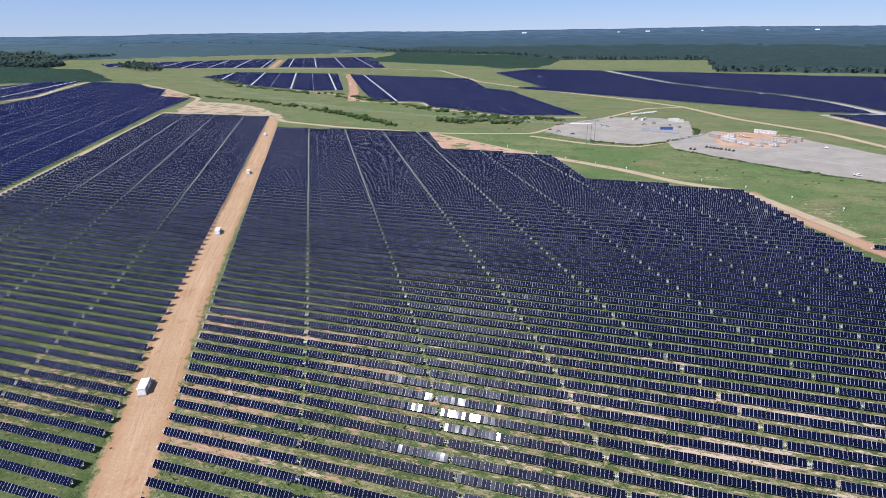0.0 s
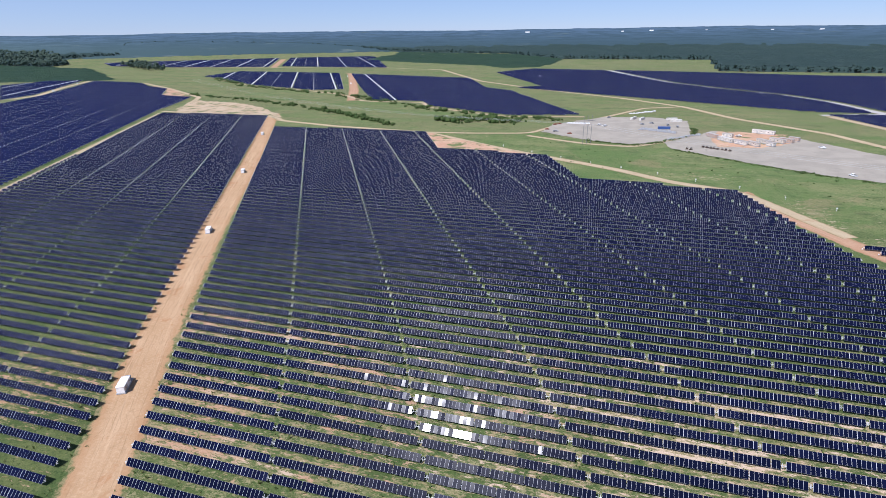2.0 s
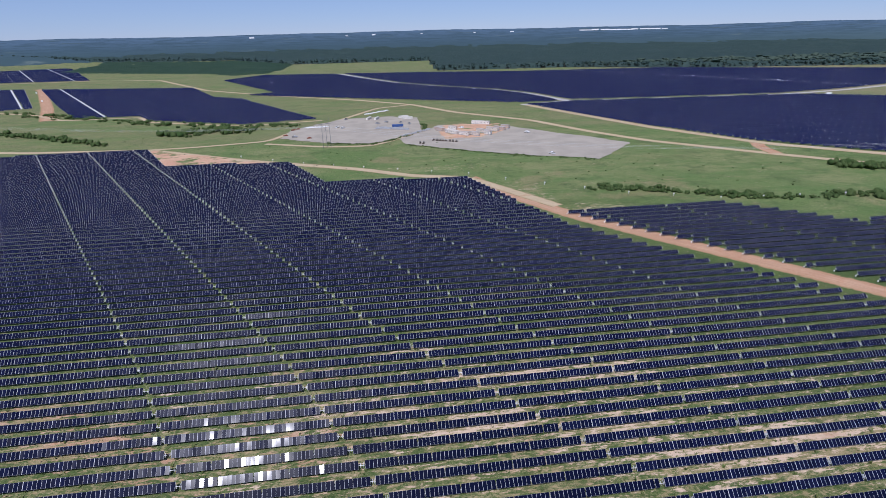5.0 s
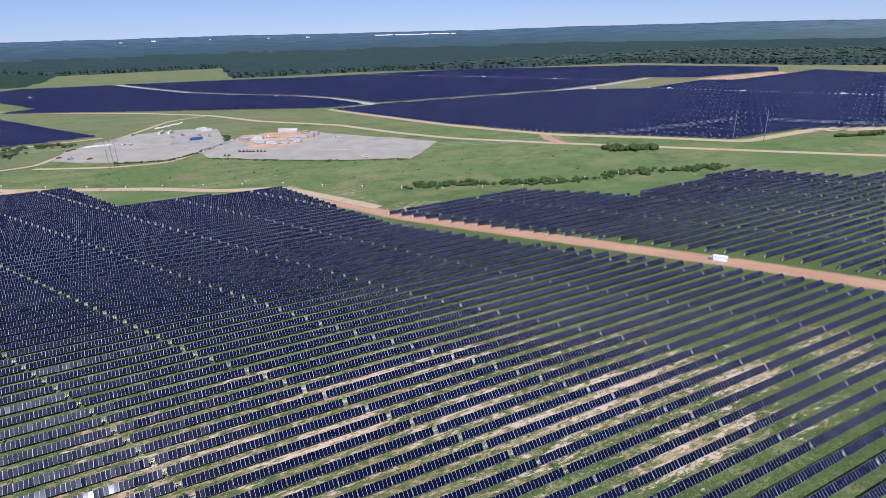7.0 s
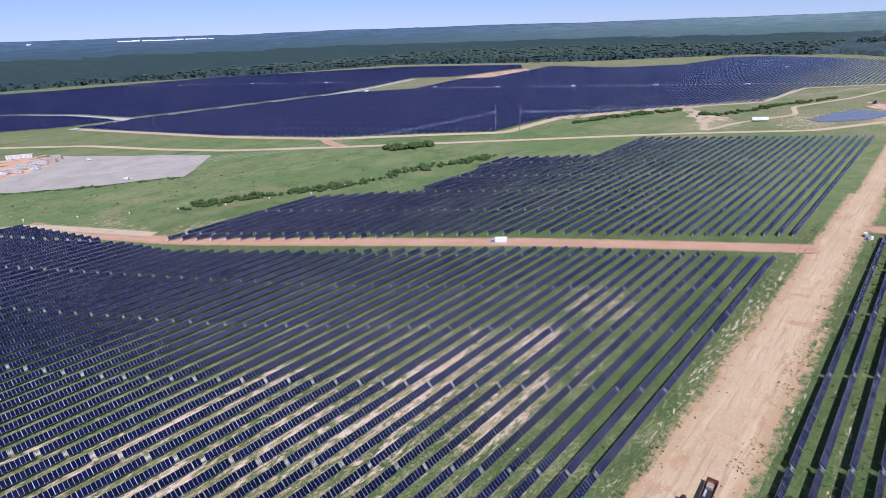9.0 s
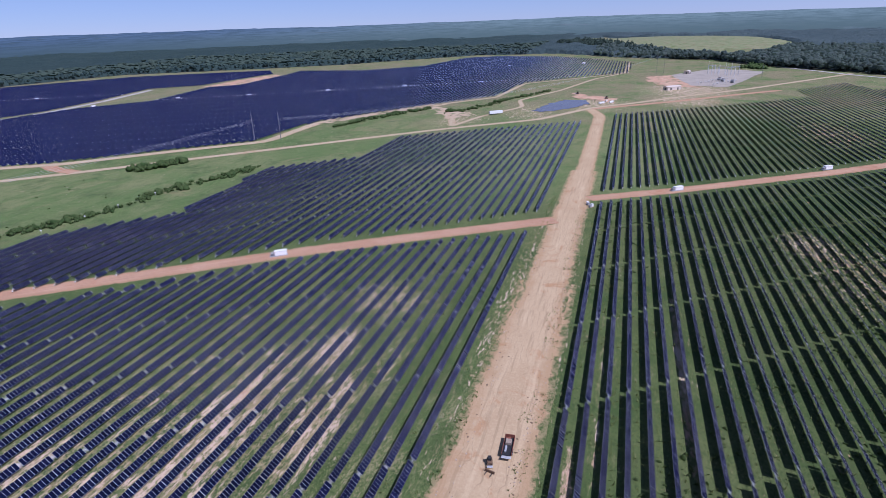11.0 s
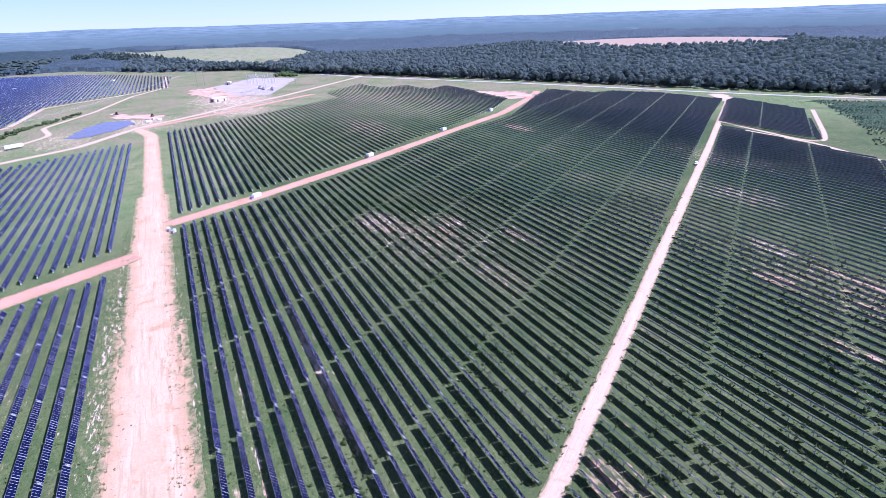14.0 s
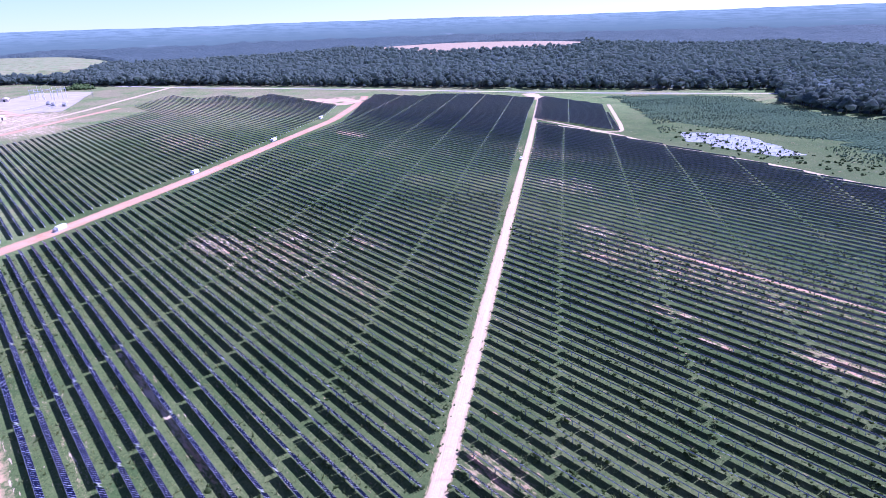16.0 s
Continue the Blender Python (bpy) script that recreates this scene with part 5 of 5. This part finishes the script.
flat = flatbed_trailer()
flat.matrix_world = pose(116.4, 30.5, 0.14, 0, 0, 3)
load = tagged(empty("pallet_load", pose(117.4, 30.6, 1.22, 0, 0, 3)), "crates and scrap lying on the flatbed trailer", "load")
part("crate", bevel_box(1.6, 1.4, 0.7, (0, 0, 0.35), 0.03), TIMBER, load, "pale timber crate")
part("pipe", bevel_box(2.2, 0.5, 0.4, (-2.4, 0.4, 0.2), 0.1), GREY, load)
part("sheet", bevel_box(1.1, 1.2, 0.3, (1.4, 0.2, 0.15), 0.03, (0, 0, 20)), RUST, load)
small_machine().matrix_world = pose(110.6, 33.9, 0.14, 0, 0, 195) @ Matrix.Scale(0.8, 4)
forks = tagged(empty("fork_frame", pose(107.6, 33.2, 0.14, 0, 0, 75)), "brown steel fork frame lying on the road", "attachment")
part("back_frame", bevel_box(2.6, 0.25, 0.7, (0, 0, 0.4), 0.04), DULL, forks)
for x in (-0.7, 0.7):
    part("fork", bevel_box(0.16, 1.3, 0.1, (x, 0.7, 0.1), 0.02), DARK, forks)

crew = tagged(empty("equipment_pallet", pose(322, 25.5, 0.1, 0, 0, 20)), "grey and white equipment boxes at the junction", "equipment")
part("pallet", bevel_box(3.4, 1.8, 0.16, (0, 0, 0.08), 0.02), TIMBER, crew)
part("grey_box", bevel_box(1.4, 1.3, 1.2, (-0.8, 0, 0.76), 0.05), GREY, crew, "grey plastic box")
part("white_box", bevel_box(1.2, 1.2, 1.5, (0.8, 0.1, 0.9), 0.05), WHITE, crew, "white box")
copy_thing(crew, pose(318, 23.5, 0.1, 0, 0, -35))


def pickup(paint, label):
    ob = empty("pickup_truck")
    part("body", bevel_box(5.6, 1.95, 0.75, (0, 0, 0.85), 0.12), paint, ob)
    cab = part("cab", bevel_box(2.2, 1.8, 0.75, (0.3, 0, 1.55), 0.16), paint, ob)
    part("windscreen", bevel_box(0.05, 1.5, 0.55, (1.36, 0, 1.55), 0.0, (0, -24, 0)), GLAZE, cab, "dark windscreen")
    part("rear_window", bevel_box(0.05, 1.4, 0.45, (-0.82, 0, 1.6), 0.0), GLAZE, cab)
    for s in (-1, 1):
        part("side_window", bevel_box(1.7, 0.04, 0.42, (0.3, s * 0.9, 1.62), 0.0), GLAZE, cab)
        part("headlight", bevel_box(0.06, 0.35, 0.18, (2.8, s * 0.72, 0.95), 0.0), STEEL, ob)
    part("cargo_bed", bevel_box(2.0, 1.6, 0.1, (-1.7, 0, 1.23), 0.02), DARK, ob, "dark cargo bed")
    part("bumper", bevel_box(0.2, 1.9, 0.25, (2.85, 0, 0.55), 0.05), STEEL, ob)
    wheel_parts(ob, [(-1.7, -0.88), (1.75, -0.88), (-1.7, 0.88), (1.75, 0.88)], 0.4, 0.26)
    return tagged(ob, label, "pickup", "parked vehicles")


white_truck = pickup(WHITE, "white pickup truck parked on gravel")
white_truck.matrix_world = pose(168, 556, 0.32, 0, 0, -50)
for x, y, z, a in ((110, 600, 0.35, 20), (160, 452, 0.32, 120), (-20, 640, 0.32, 60), (-14, 634, 0.32, 60), (280, -303, 0.1, 125)):
    copy_thing(white_truck, pose(x, y, z, 0, 0, a))
grey_truck = pickup(GREY, "grey pickup truck parked beside stores")
grey_truck.matrix_world = pose(24, 655, 0.32, 0, 0, 130)
for x, y, a in ((34, 664, 130), (-60, 589, 20), (-12, 699, 60), (50, 655, 100), (59, 645, 100)):
    copy_thing(grey_truck, pose(x, y, 0.32, 0, 0, a))


BROWN = plain("dusty_brown_paint", (0.10, 0.065, 0.045), 0.7)


def utility_cart():
    ob = empty("utility_cart")
    part("body", bevel_box(3.0, 1.5, 0.6, (0, 0, 0.65), 0.1), BROWN, ob, "dusty dark body")
    for x, y in ((-0.5, -0.6), (-0.5, 0.6), (0.7, -0.6), (0.7, 0.6)):
        part("roll_bar", rod((x, y, 0.9), (x, y, 1.85), 0.035, n=6), DARK, ob)
    part("canopy", bevel_box(1.6, 1.45, 0.07, (0.1, 0, 1.88), 0.03), DARK, ob, "black canopy")
    part("seat", bevel_box(0.5, 1.2, 0.5, (-0.1, 0, 1.1), 0.06), DARK, ob)
    wheel_parts(ob, [(-1.0, -0.7), (1.0, -0.7), (-1.0, 0.7), (1.0, 0.7)], 0.34, 0.24)
    return tagged(ob, "dark utility cart parked in a row", "utility cart", "row of utility carts")


cart = utility_cart()
cart.matrix_world = pose(73, 537, 0.32, 0, 0, 60)
for k, (x, y) in enumerate(((76, 535), (78.6, 533), (81, 531.4), (83.6, 530), (87, 528), (89.6, 526.4), (92.4, 524), (62, 523), (59, 525))):
    copy_thing(cart, pose(x, y, 0.32, 0, 0, 60 + (k * 17) % 23 - 10))


def office(mat, long, label):
    """A site office: cladding, flat roof, skirting, windows, door and steps."""
    ob = empty("office_trailer")
    part("cladding", bevel_box(long, 3.6, 2.7, (0, 0, 1.95), 0.05), mat, ob)
    part("roof", bevel_box(long + 0.4, 4.0, 0.2, (0, 0, 3.4), 0.05), DUSTY if mat is DUSTY and long > 15 else ROOF, ob)
    part("skirting", bevel_box(long - 0.2, 3.4, 0.6, (0, 0, 0.3), 0.0), GREY, ob)
    n = int(long / 3)
    for s in (-1, 1):
        for k in range(n):
            x = (k + 0.5) * long / n - long / 2
            if k == 1 and s < 0:
                door = part("door", bevel_box(1.0, 0.06, 2.1, (x, s * 1.82, 1.65), 0.0), GREY, ob, "grey door")
                part("handle", bevel_box(0.06, 0.05, 0.2, (x + 0.35, s * 1.87, 1.6), 0.0), DARK, door)
                part("steps", bevel_box(1.4, 1.2, 0.5, (x, s * 2.45, 0.25), 0.02), TIMBER, ob, "timber steps")
            else:
                win = part("window", bevel_box(0.8, 0.05, 0.6, (x, s * 1.82, 2.2), 0.0), GLAZE, ob, "dark window")
                part("window_frame", bevel_box(1.0, 0.03, 0.8, (x, s * 1.81, 2.2), 0.0), WHITE, win)
    part("air_conditioner", bevel_box(0.7, 0.6, 0.7, (long / 2 + 0.36, 0.4, 2.0), 0.03), GREY, ob)
    return tagged(ob, label, "site office", "site offices on clay ground")


for x, y, a, long, mat, words in ((86, 592, -62, 14, ROSE, "long beige site office with a grey roof"), (95.5, 572, -58, 18, DUSTY, "long white site office"), (106, 559, -50, 12, DUSTY, "white site office with dark windows"),
                                  (115.5, 555, -62, 12, CREAM, "cream site office with dark windows"), (126, 569, -58, 15, CREAM, "cream site office beside clay yard"), (135, 622, -28, 20, DUSTY, "large white site office with flat roof"),
                                  (146, 580, -50, 13, ROSE, "beige site office on orange clay"), (154, 588, -40, 9, ROSE, "short beige site office"), (129, 556, -50, 7, DUSTY, "small white site office"),
                                  (100, 596, -30, 9, DUSTY, "small white site office"), (138, 577, -50, 14, CREAM, "cream site office on orange clay")):
    office(mat, long, words).matrix_world = pose(x, y, 0.34, 0, 0, a)


def shipping_box(mat, label):
    ob = empty("shipping_container")
    part("body", bevel_box(12.0, 2.5, 2.6, (0, 0, 1.35), 0.05), mat, ob)
    for s in (-1, 1):
        door = part("door", bevel_box(0.06, 1.15, 2.3, (6.03, s * 0.6, 1.35), 0.0), mat, ob)
        part("locking_bar", rod((6.08, s * 0.3, 0.3), (6.08, s * 0.3, 2.4), 0.03, n=6), STEEL, door)
    return tagged(ob, label, "container", "containers in the storage yard")


box_white = shipping_box(DUSTY, "white shipping container on gravel")
box_white.matrix_world = pose(56, 695, 0.33, 0, 0, 20)
for x, y, a in ((60, 684, 20), (15, 693, 70), (24, 690, 70)):
    copy_thing(box_white, pose(x, y, 0.33, 0, 0, a))
box_blue = shipping_box(BLUE, "blue container on gravel")
box_blue.matrix_world = pose(45, 629, 0.33, 0, 0, 10)


def stack(mat, label):
    """A stack of palleted stores: timber pallet and crates of uneven height."""
    ob = empty("material_stack")
    part("pallet", bevel_box(4.4, 2.2, 0.18, (0, 0, 0.09), 0.02), TIMBER, ob)
    for k in range(4):
        part("crate", bevel_box(0.98, 2.0, 0.8 + 0.25 * (k % 3), (-1.65 + k * 1.1, 0, 0.6 + 0.12 * (k % 3)), 0.04), mat, ob)
    return tagged(ob, label, "material stack", "stacked stores in the yard")


dark_stack = stack(GREY, "grey crates stacked on pallets")
dark_stack.matrix_world = pose(22, 617, 0.33, 0, 0, -25)
for k in range(34):
    row, col = divmod(k, 12)
    x, y = (24 + col * 2.6, 626 - col * 1.5 - row * 6) if row < 2 else (46 + col * 3.2, 568 + col * 3.6)
    copy_thing(dark_stack, pose(x + (k * 7 % 5) * 0.5, y + (k * 3 % 4) * 0.5, 0.33, 0, 0, -25 + (k * 13) % 20))
pale_stack = stack(WHITE, "white wrapped pallets in the yard")
pale_stack.matrix_world = pose(-52, 645, 0.33, 0, 0, 10)
for k in range(7):
    copy_thing(pale_stack, pose(-50 + 3.0 * k, 645.2 + 0.2 * k, 0.33, 0, 0, 10 + (k * 11) % 9))
for k in range(9):
    copy_thing(pale_stack, pose(12 + 3.4 * k, 738 + 3.6 * k - (k * 7) % 5, 0.06, 0, 0, 20 + (k * 17) % 40))
red_stack = stack(RUST, "rusty red stores on pallets")
red_stack.matrix_world = pose(-66, 634, 0.33, 0, 0, 40)
for x, y in ((-70, 600), (-45, 579), (-62, 640)):
    copy_thing(red_stack, pose(x, y, 0.33, 0, 0, 15))


def semi_trailer():
    ob = empty("semi_trailer")
    part("box_body", bevel_box(15.5, 2.6, 2.9, (0, 0, 2.6), 0.05), WHITE, ob, "white box body")
    part("chassis", bevel_box(15.0, 1.0, 0.3, (0, 0, 1.0), 0.02), DARK, ob)
    for s in (-1, 1):
        part("landing_leg", rod((4.6, s * 0.8, 0.0), (4.6, s * 0.8, 1.0), 0.08), STEEL, ob)
    part("rear_door", bevel_box(0.05, 2.3, 2.6, (-7.77, 0, 2.6), 0.0), GREY, ob)
    wheel_parts(ob, [(-6.2, -1.1), (-5.0, -1.1), (-6.2, 1.1), (-5.0, 1.1)], 0.5, 0.4)
    return tagged(ob, "white box semi-trailer parked on a sand track", "trailer")


semi_trailer().matrix_world = pose(640, 148, 0.2, 0, 0, turn_of(9, -13))


# transmission structures and their wires
POLE = plain("weathered_pole_steel", (0.20, 0.20, 0.21), 0.7, 0.1)
def h_frame(tall=26.0, legs=2):
    ob = empty("transmission_pole")
    span = 8.0
    xs = [0.0] if legs == 1 else [(-0.5 + k / (legs - 1)) * span for k in range(legs)]
    for x in xs:
        part("pole", rod((x, 0, 0), (x, 0, tall), 0.2, 0.11), POLE, ob, "tall grey steel pole")
    if legs > 1:
        part("crossarm", bevel_box(span + 7, 0.25, 0.3, (0, 0, tall - 5), 0.0), POLE, ob)
        part("brace", rod((xs[0], 0, tall - 14), (xs[-1], 0, tall - 6), 0.09), POLE, ob)
        part("brace", rod((xs[-1], 0, tall - 14), (xs[0], 0, tall - 6), 0.09), POLE, ob)
    else:
        for z in (tall - 3, tall - 6.5, tall - 10):
            part("crossarm", rod((-2.2, 0, z + 0.4), (2.2, 0, z), 0.12), POLE, ob)
    for x in ((-7, 0, 7) if legs > 1 else (-2.1, 2.1)):
        part("insulator", rod((x, 0, tall - 7.4 if legs > 1 else tall - 8), (x, 0, tall - 5.1 if legs > 1 else tall - 6.4), 0.12, n=8), GREY, ob)
    return tagged(ob, "tall steel transmission structure on the meadow", "power pole", "transmission structures")


frame_pole = h_frame(26, 3)
frame_pole.matrix_world = pose(-25, 530, 0, 0, 0, 35)
for x, y, a, legs in ((463, 341, 35, 3), (476, 321, 35, 3)):
    copy_thing(frame_pole, pose(x, y, 0, 0, 0, a))
mono = h_frame(36, 1)
mono.matrix_world = pose(1042, -191, 0, 0, 0, 40)
for x, y in ((1117, -37), (1132, -50)):
    copy_thing(mono, pose(x, y, 0, 0, 0, 40))


def wire(a, b, sag=5.0):
    a, b = Vector(a), Vector(b)
    cu = bpy.data.curves.new("power_line", "CURVE")
    cu.dimensions, cu.bevel_depth, cu.bevel_resolution = "3D", 0.045, 1
    sp = cu.splines.new("POLY")
    sp.points.add(16)
    for k, p in enumerate(sp.points):
        t = k / 16
        q = a.lerp(b, t) - Vector((0, 0, sag * 4 * t * (1 - t)))
        p.co = (*q, 1)
    cu.materials.append(STEEL)
    return tagged(new("power_line", cu), "sagging grey overhead power line", "power line", "overhead power lines")


for k in (-1, 0, 1):
    side = Vector((math.cos(radians(35)), math.sin(radians(35)), 0)) * 7 * k
    wire(Vector((-25, 530, 18.5)) + side, Vector((463, 341, 18.5)) + side, 12)
    wire(Vector((476, 321, 18.5)) + side, Vector((1117, -37, 28)) + side * 0.3, 14)
    wire(Vector((-25, 530, 18.5)) + side, Vector((-760, 900, 18.5)) + side, 14)


# substation
def gantry():
    ob = empty("substation_gantry")
    for x in (-6, 6):
        for s in (-1, 1):
            part("column", rod((x + s * 0.6, 0, 0), (x, 0, 14), 0.26, 0.2, 6), WHITE, ob)
        part("spire", rod((x, 0, 13.5), (x, 0, 20), 0.14, 0.05, 6), WHITE, ob)
    part("beam", bevel_box(13.5, 0.6, 0.6, (0, 0, 13.4), 0.0), WHITE, ob)
    for x in (-4, 0, 4):
        part("insulator", rod((x, 0, 11.2), (x, 0, 13.2), 0.18, n=8), GREY, ob)
    return tagged(ob, "pale steel substation gantry on gravel", "gantry", "substation gantries")


frame_g = gantry()
frame_g.matrix_world = pose(1113, -126, 0.35, 0, 0, 60)
for x, y in ((1098, -140), (1080, -128), (1089, -159), (1068, -150)):
    copy_thing(frame_g, pose(x, y, 0.35, 0, 0, 60))


def power_transformer():
    ob = empty("power_transformer")
    part("tank", bevel_box(5.0, 3.0, 3.4, (0, 0, 2.0), 0.1), GREY, ob)
    for s in (-1, 1):
        rad = bmesh.new()
        for k in range(8):
            add_bm(rad, bevel_box(0.12, 1.0, 2.4, (-1.9 + k * 0.54, s * 2.0, 1.9), 0.0))
        part("radiator", rad, GREY, ob)
    for x in (-1.4, 0, 1.4):
        part("bushing", rod((x, 0, 3.7), (x, 0.4, 5.8), 0.22, 0.1), TIMBER, ob, "brown porcelain bushing")
    part("conservator", rod((-2, -1.0, 4.4), (2, -1.0, 4.4), 0.5), GREY, ob)
    return tagged(ob, "grey power transformer with radiators", "transformer", "substation transformers")


tr = power_transformer()
tr.matrix_world = pose(980, -127, 0.35, 0, 0, 60)
for x, y in ((963, -138), (1001, -125)):
    copy_thing(tr, pose(x, y, 0.35, 0, 0, 60))


def breaker():
    ob = empty("switch_stand")
    for s in (-1, 1):
        part("leg", rod((s * 1.2, 0, 0), (s * 1.2, 0, 3), 0.1, n=6), STEEL, ob)
    part("crossbar", bevel_box(3.4, 0.3, 0.25, (0, 0, 3.0), 0.0), STEEL, ob)
    for x in (-1.3, 0, 1.3):
        part("insulator", rod((x, 0, 3.1), (x, 0, 5.0), 0.16, n=8), WHITE, ob, "pale insulator")
    return tagged(ob, "pale switch stand in the substation", "switchgear", "substation switch stands")


sw = breaker()
sw.matrix_world = pose(935, -88, 0.35, 0, 0, 60)
for k in range(15):
    copy_thing(sw, pose(938 + (k % 8) * 9 - (k // 8) * 20, -93 - (k % 8) * 6 - (k // 8) * 14, 0.35, 0, 0, 60))


def control_house(long, label):
    ob = empty("control_house")
    part("wall", bevel_box(long, 9, 4.4, (0, 0, 2.2), 0.05), CREAM, ob, "pale grey metal wall")
    roof = bmesh.new()
    v = [roof.verts.new(p) for p in ((-long / 2 - 0.4, -5, 4.3), (long / 2 + 0.4, -5, 4.3), (long / 2 + 0.4, 5, 4.3), (-long / 2 - 0.4, 5, 4.3), (-long / 2 - 0.4, 0, 5.8), (long / 2 + 0.4, 0, 5.8))]
    for f in ((0, 1, 5, 4), (2, 3, 4, 5), (0, 4, 3), (1, 2, 5), (0, 3, 2, 1)):
        roof.faces.new([v[k] for k in f])
    part("roof", roof, CREAM, ob, "low pale metal roof")
    for x in (-long / 4, long / 4):
        part("door", bevel_box(2.4, 0.06, 3.0, (x, -4.53, 1.5), 0.0), DARK, ob, "dark door")
    part("door", bevel_box(0.06, 2.4, 3.0, (-long / 2 - 0.03, 0, 1.5), 0.0), DARK, ob)
    return tagged(ob, label, "building")


control_house(24, "pale metal building beside the red soil").matrix_world = pose(880, -50, 0, 0, 0, -50)
control_house(12, "small pale control house in the substation").matrix_world = pose(1115, -88, 0.35, 0, 0, -20)

# works by the pond
for k, (x, y, mat, words) in enumerate(((734, 38, WHITE, "white plant trailer by the pond"), (742, 27, WHITE, "white store box by the pond"), (752, 33, CREAM, "cream store box by the pond"))):
    b = shipping_box(mat, words)
    b["group"] = "stores by the pond"
    b.matrix_world = pose(x, y, 0.36, 0, 0, -40 + 12 * k) @ Matrix.Scale(0.7, 4)
digger = small_machine()
digger["label"] = "dull brown loader working by the red clay bank"
digger.matrix_world = pose(776, 34, 0.32, 0, 0, 20) @ Matrix.Scale(1.6, 4)
copy_thing(digger, pose(823, 74, 0.32, 0, 0, 70))

# white marker posts beside the meadow
def marker():
    ob = empty("marker_post")
    part("stake", rod((0, 0, 0), (0, 0, 1.5), 0.07, n=6), WHITE, ob)
    part("cap", bevel_box(0.7, 0.7, 0.55, (0, 0, 1.6), 0.05), WHITE, ob, "white cap")
    return tagged(ob, "white marker post in the meadow grass", "marker post", "line of marker posts")


post = marker()
spots = [(-16, 448), (7, 436), (32, 424), (56, 411), (81, 398), (103, 378), (125, 360), (146, 343), (168, 327), (192, 317), (215, 305), (240, 302), (262, 300), (290, 298), (-40, 462), (-66, 478), (-95, 500)]
post.matrix_world = pose(*spots[0], 0)
for x, y in spots[1:]:
    copy_thing(post, pose(x, y, 0))

# heaps of broken rock along the wide road
ROCK = plain("pale_rubble", (0.46, 0.37, 0.27), 0.95, wear=0.2)
n = 420
rx = rng.uniform(80, 320, n)
ry = np.where(rng.random(n) < 0.62, 26.8 + rng.normal(0, 0.9, n), 41.2 + rng.normal(0, 1.15, n))
V, F, I = scatter(np.c_[rx, ry, np.full(n, 0.06)], rng.uniform(0.07, 0.3, n), [(ICO_V * (1, 0.8, 0.6), ICO_F, 0)])
tagged(new("rubble", mesh_of("rubble", V, F, mats=(ROCK,))), "pale broken rock along the road edge", "rubble", kind="stuff")

CLOD = plain("dark_clods", (0.21, 0.14, 0.085), 0.95, wear=0.2)
n = 200
rx = rng.uniform(70, 330, n)
ry = np.where(rng.random(n) < 0.7, 27.2 + rng.normal(0, 1.2, n), 41.0 + rng.normal(0, 1.0, n))
V, F, I = scatter(np.c_[rx, ry, np.full(n, 0.05)], rng.uniform(0.08, 0.34, n), [(ICO_V * (1.2, 0.9, 0.5), ICO_F, 0)])
tagged(new("clods", mesh_of("clods", V, F, mats=(CLOD,))), "dark clods of turned soil along the road edge", "soil", kind="stuff")

# far town
def far_building(x, y, long, tall, label):
    ob = empty("distant_building")
    z = float(relief(np.array(x), np.array(y))) + 11
    part("wall", bevel_box(long, 30, tall, (0, 0, tall / 2), 0.0), WHITE, ob)
    part("roof", bevel_box(long + 2, 32, 1.0, (0, 0, tall + 0.5), 0.0), GREY, ob)
    ob.matrix_world = pose(x, y, z, 0, 0, turn_of(-y, x))
    return tagged(ob, label, "building", "far town buildings")


for k in range(9):
    a = radians(62 + k * 0.85)
    far_building(4150 * math.cos(a), 4150 * math.sin(a), 34 + (k * 37) % 50, 6 + (k * 5) % 4, "long white building on the far horizon")
for k, deg in enumerate((84, 88.5, 91, 99.5, 75.5, 79)):
    a = radians(deg)
    far_building(4150 * math.cos(a), 4150 * math.sin(a), 12 + (k * 13) % 20, 5 + (k * 3) % 5, "small white building among far woods")
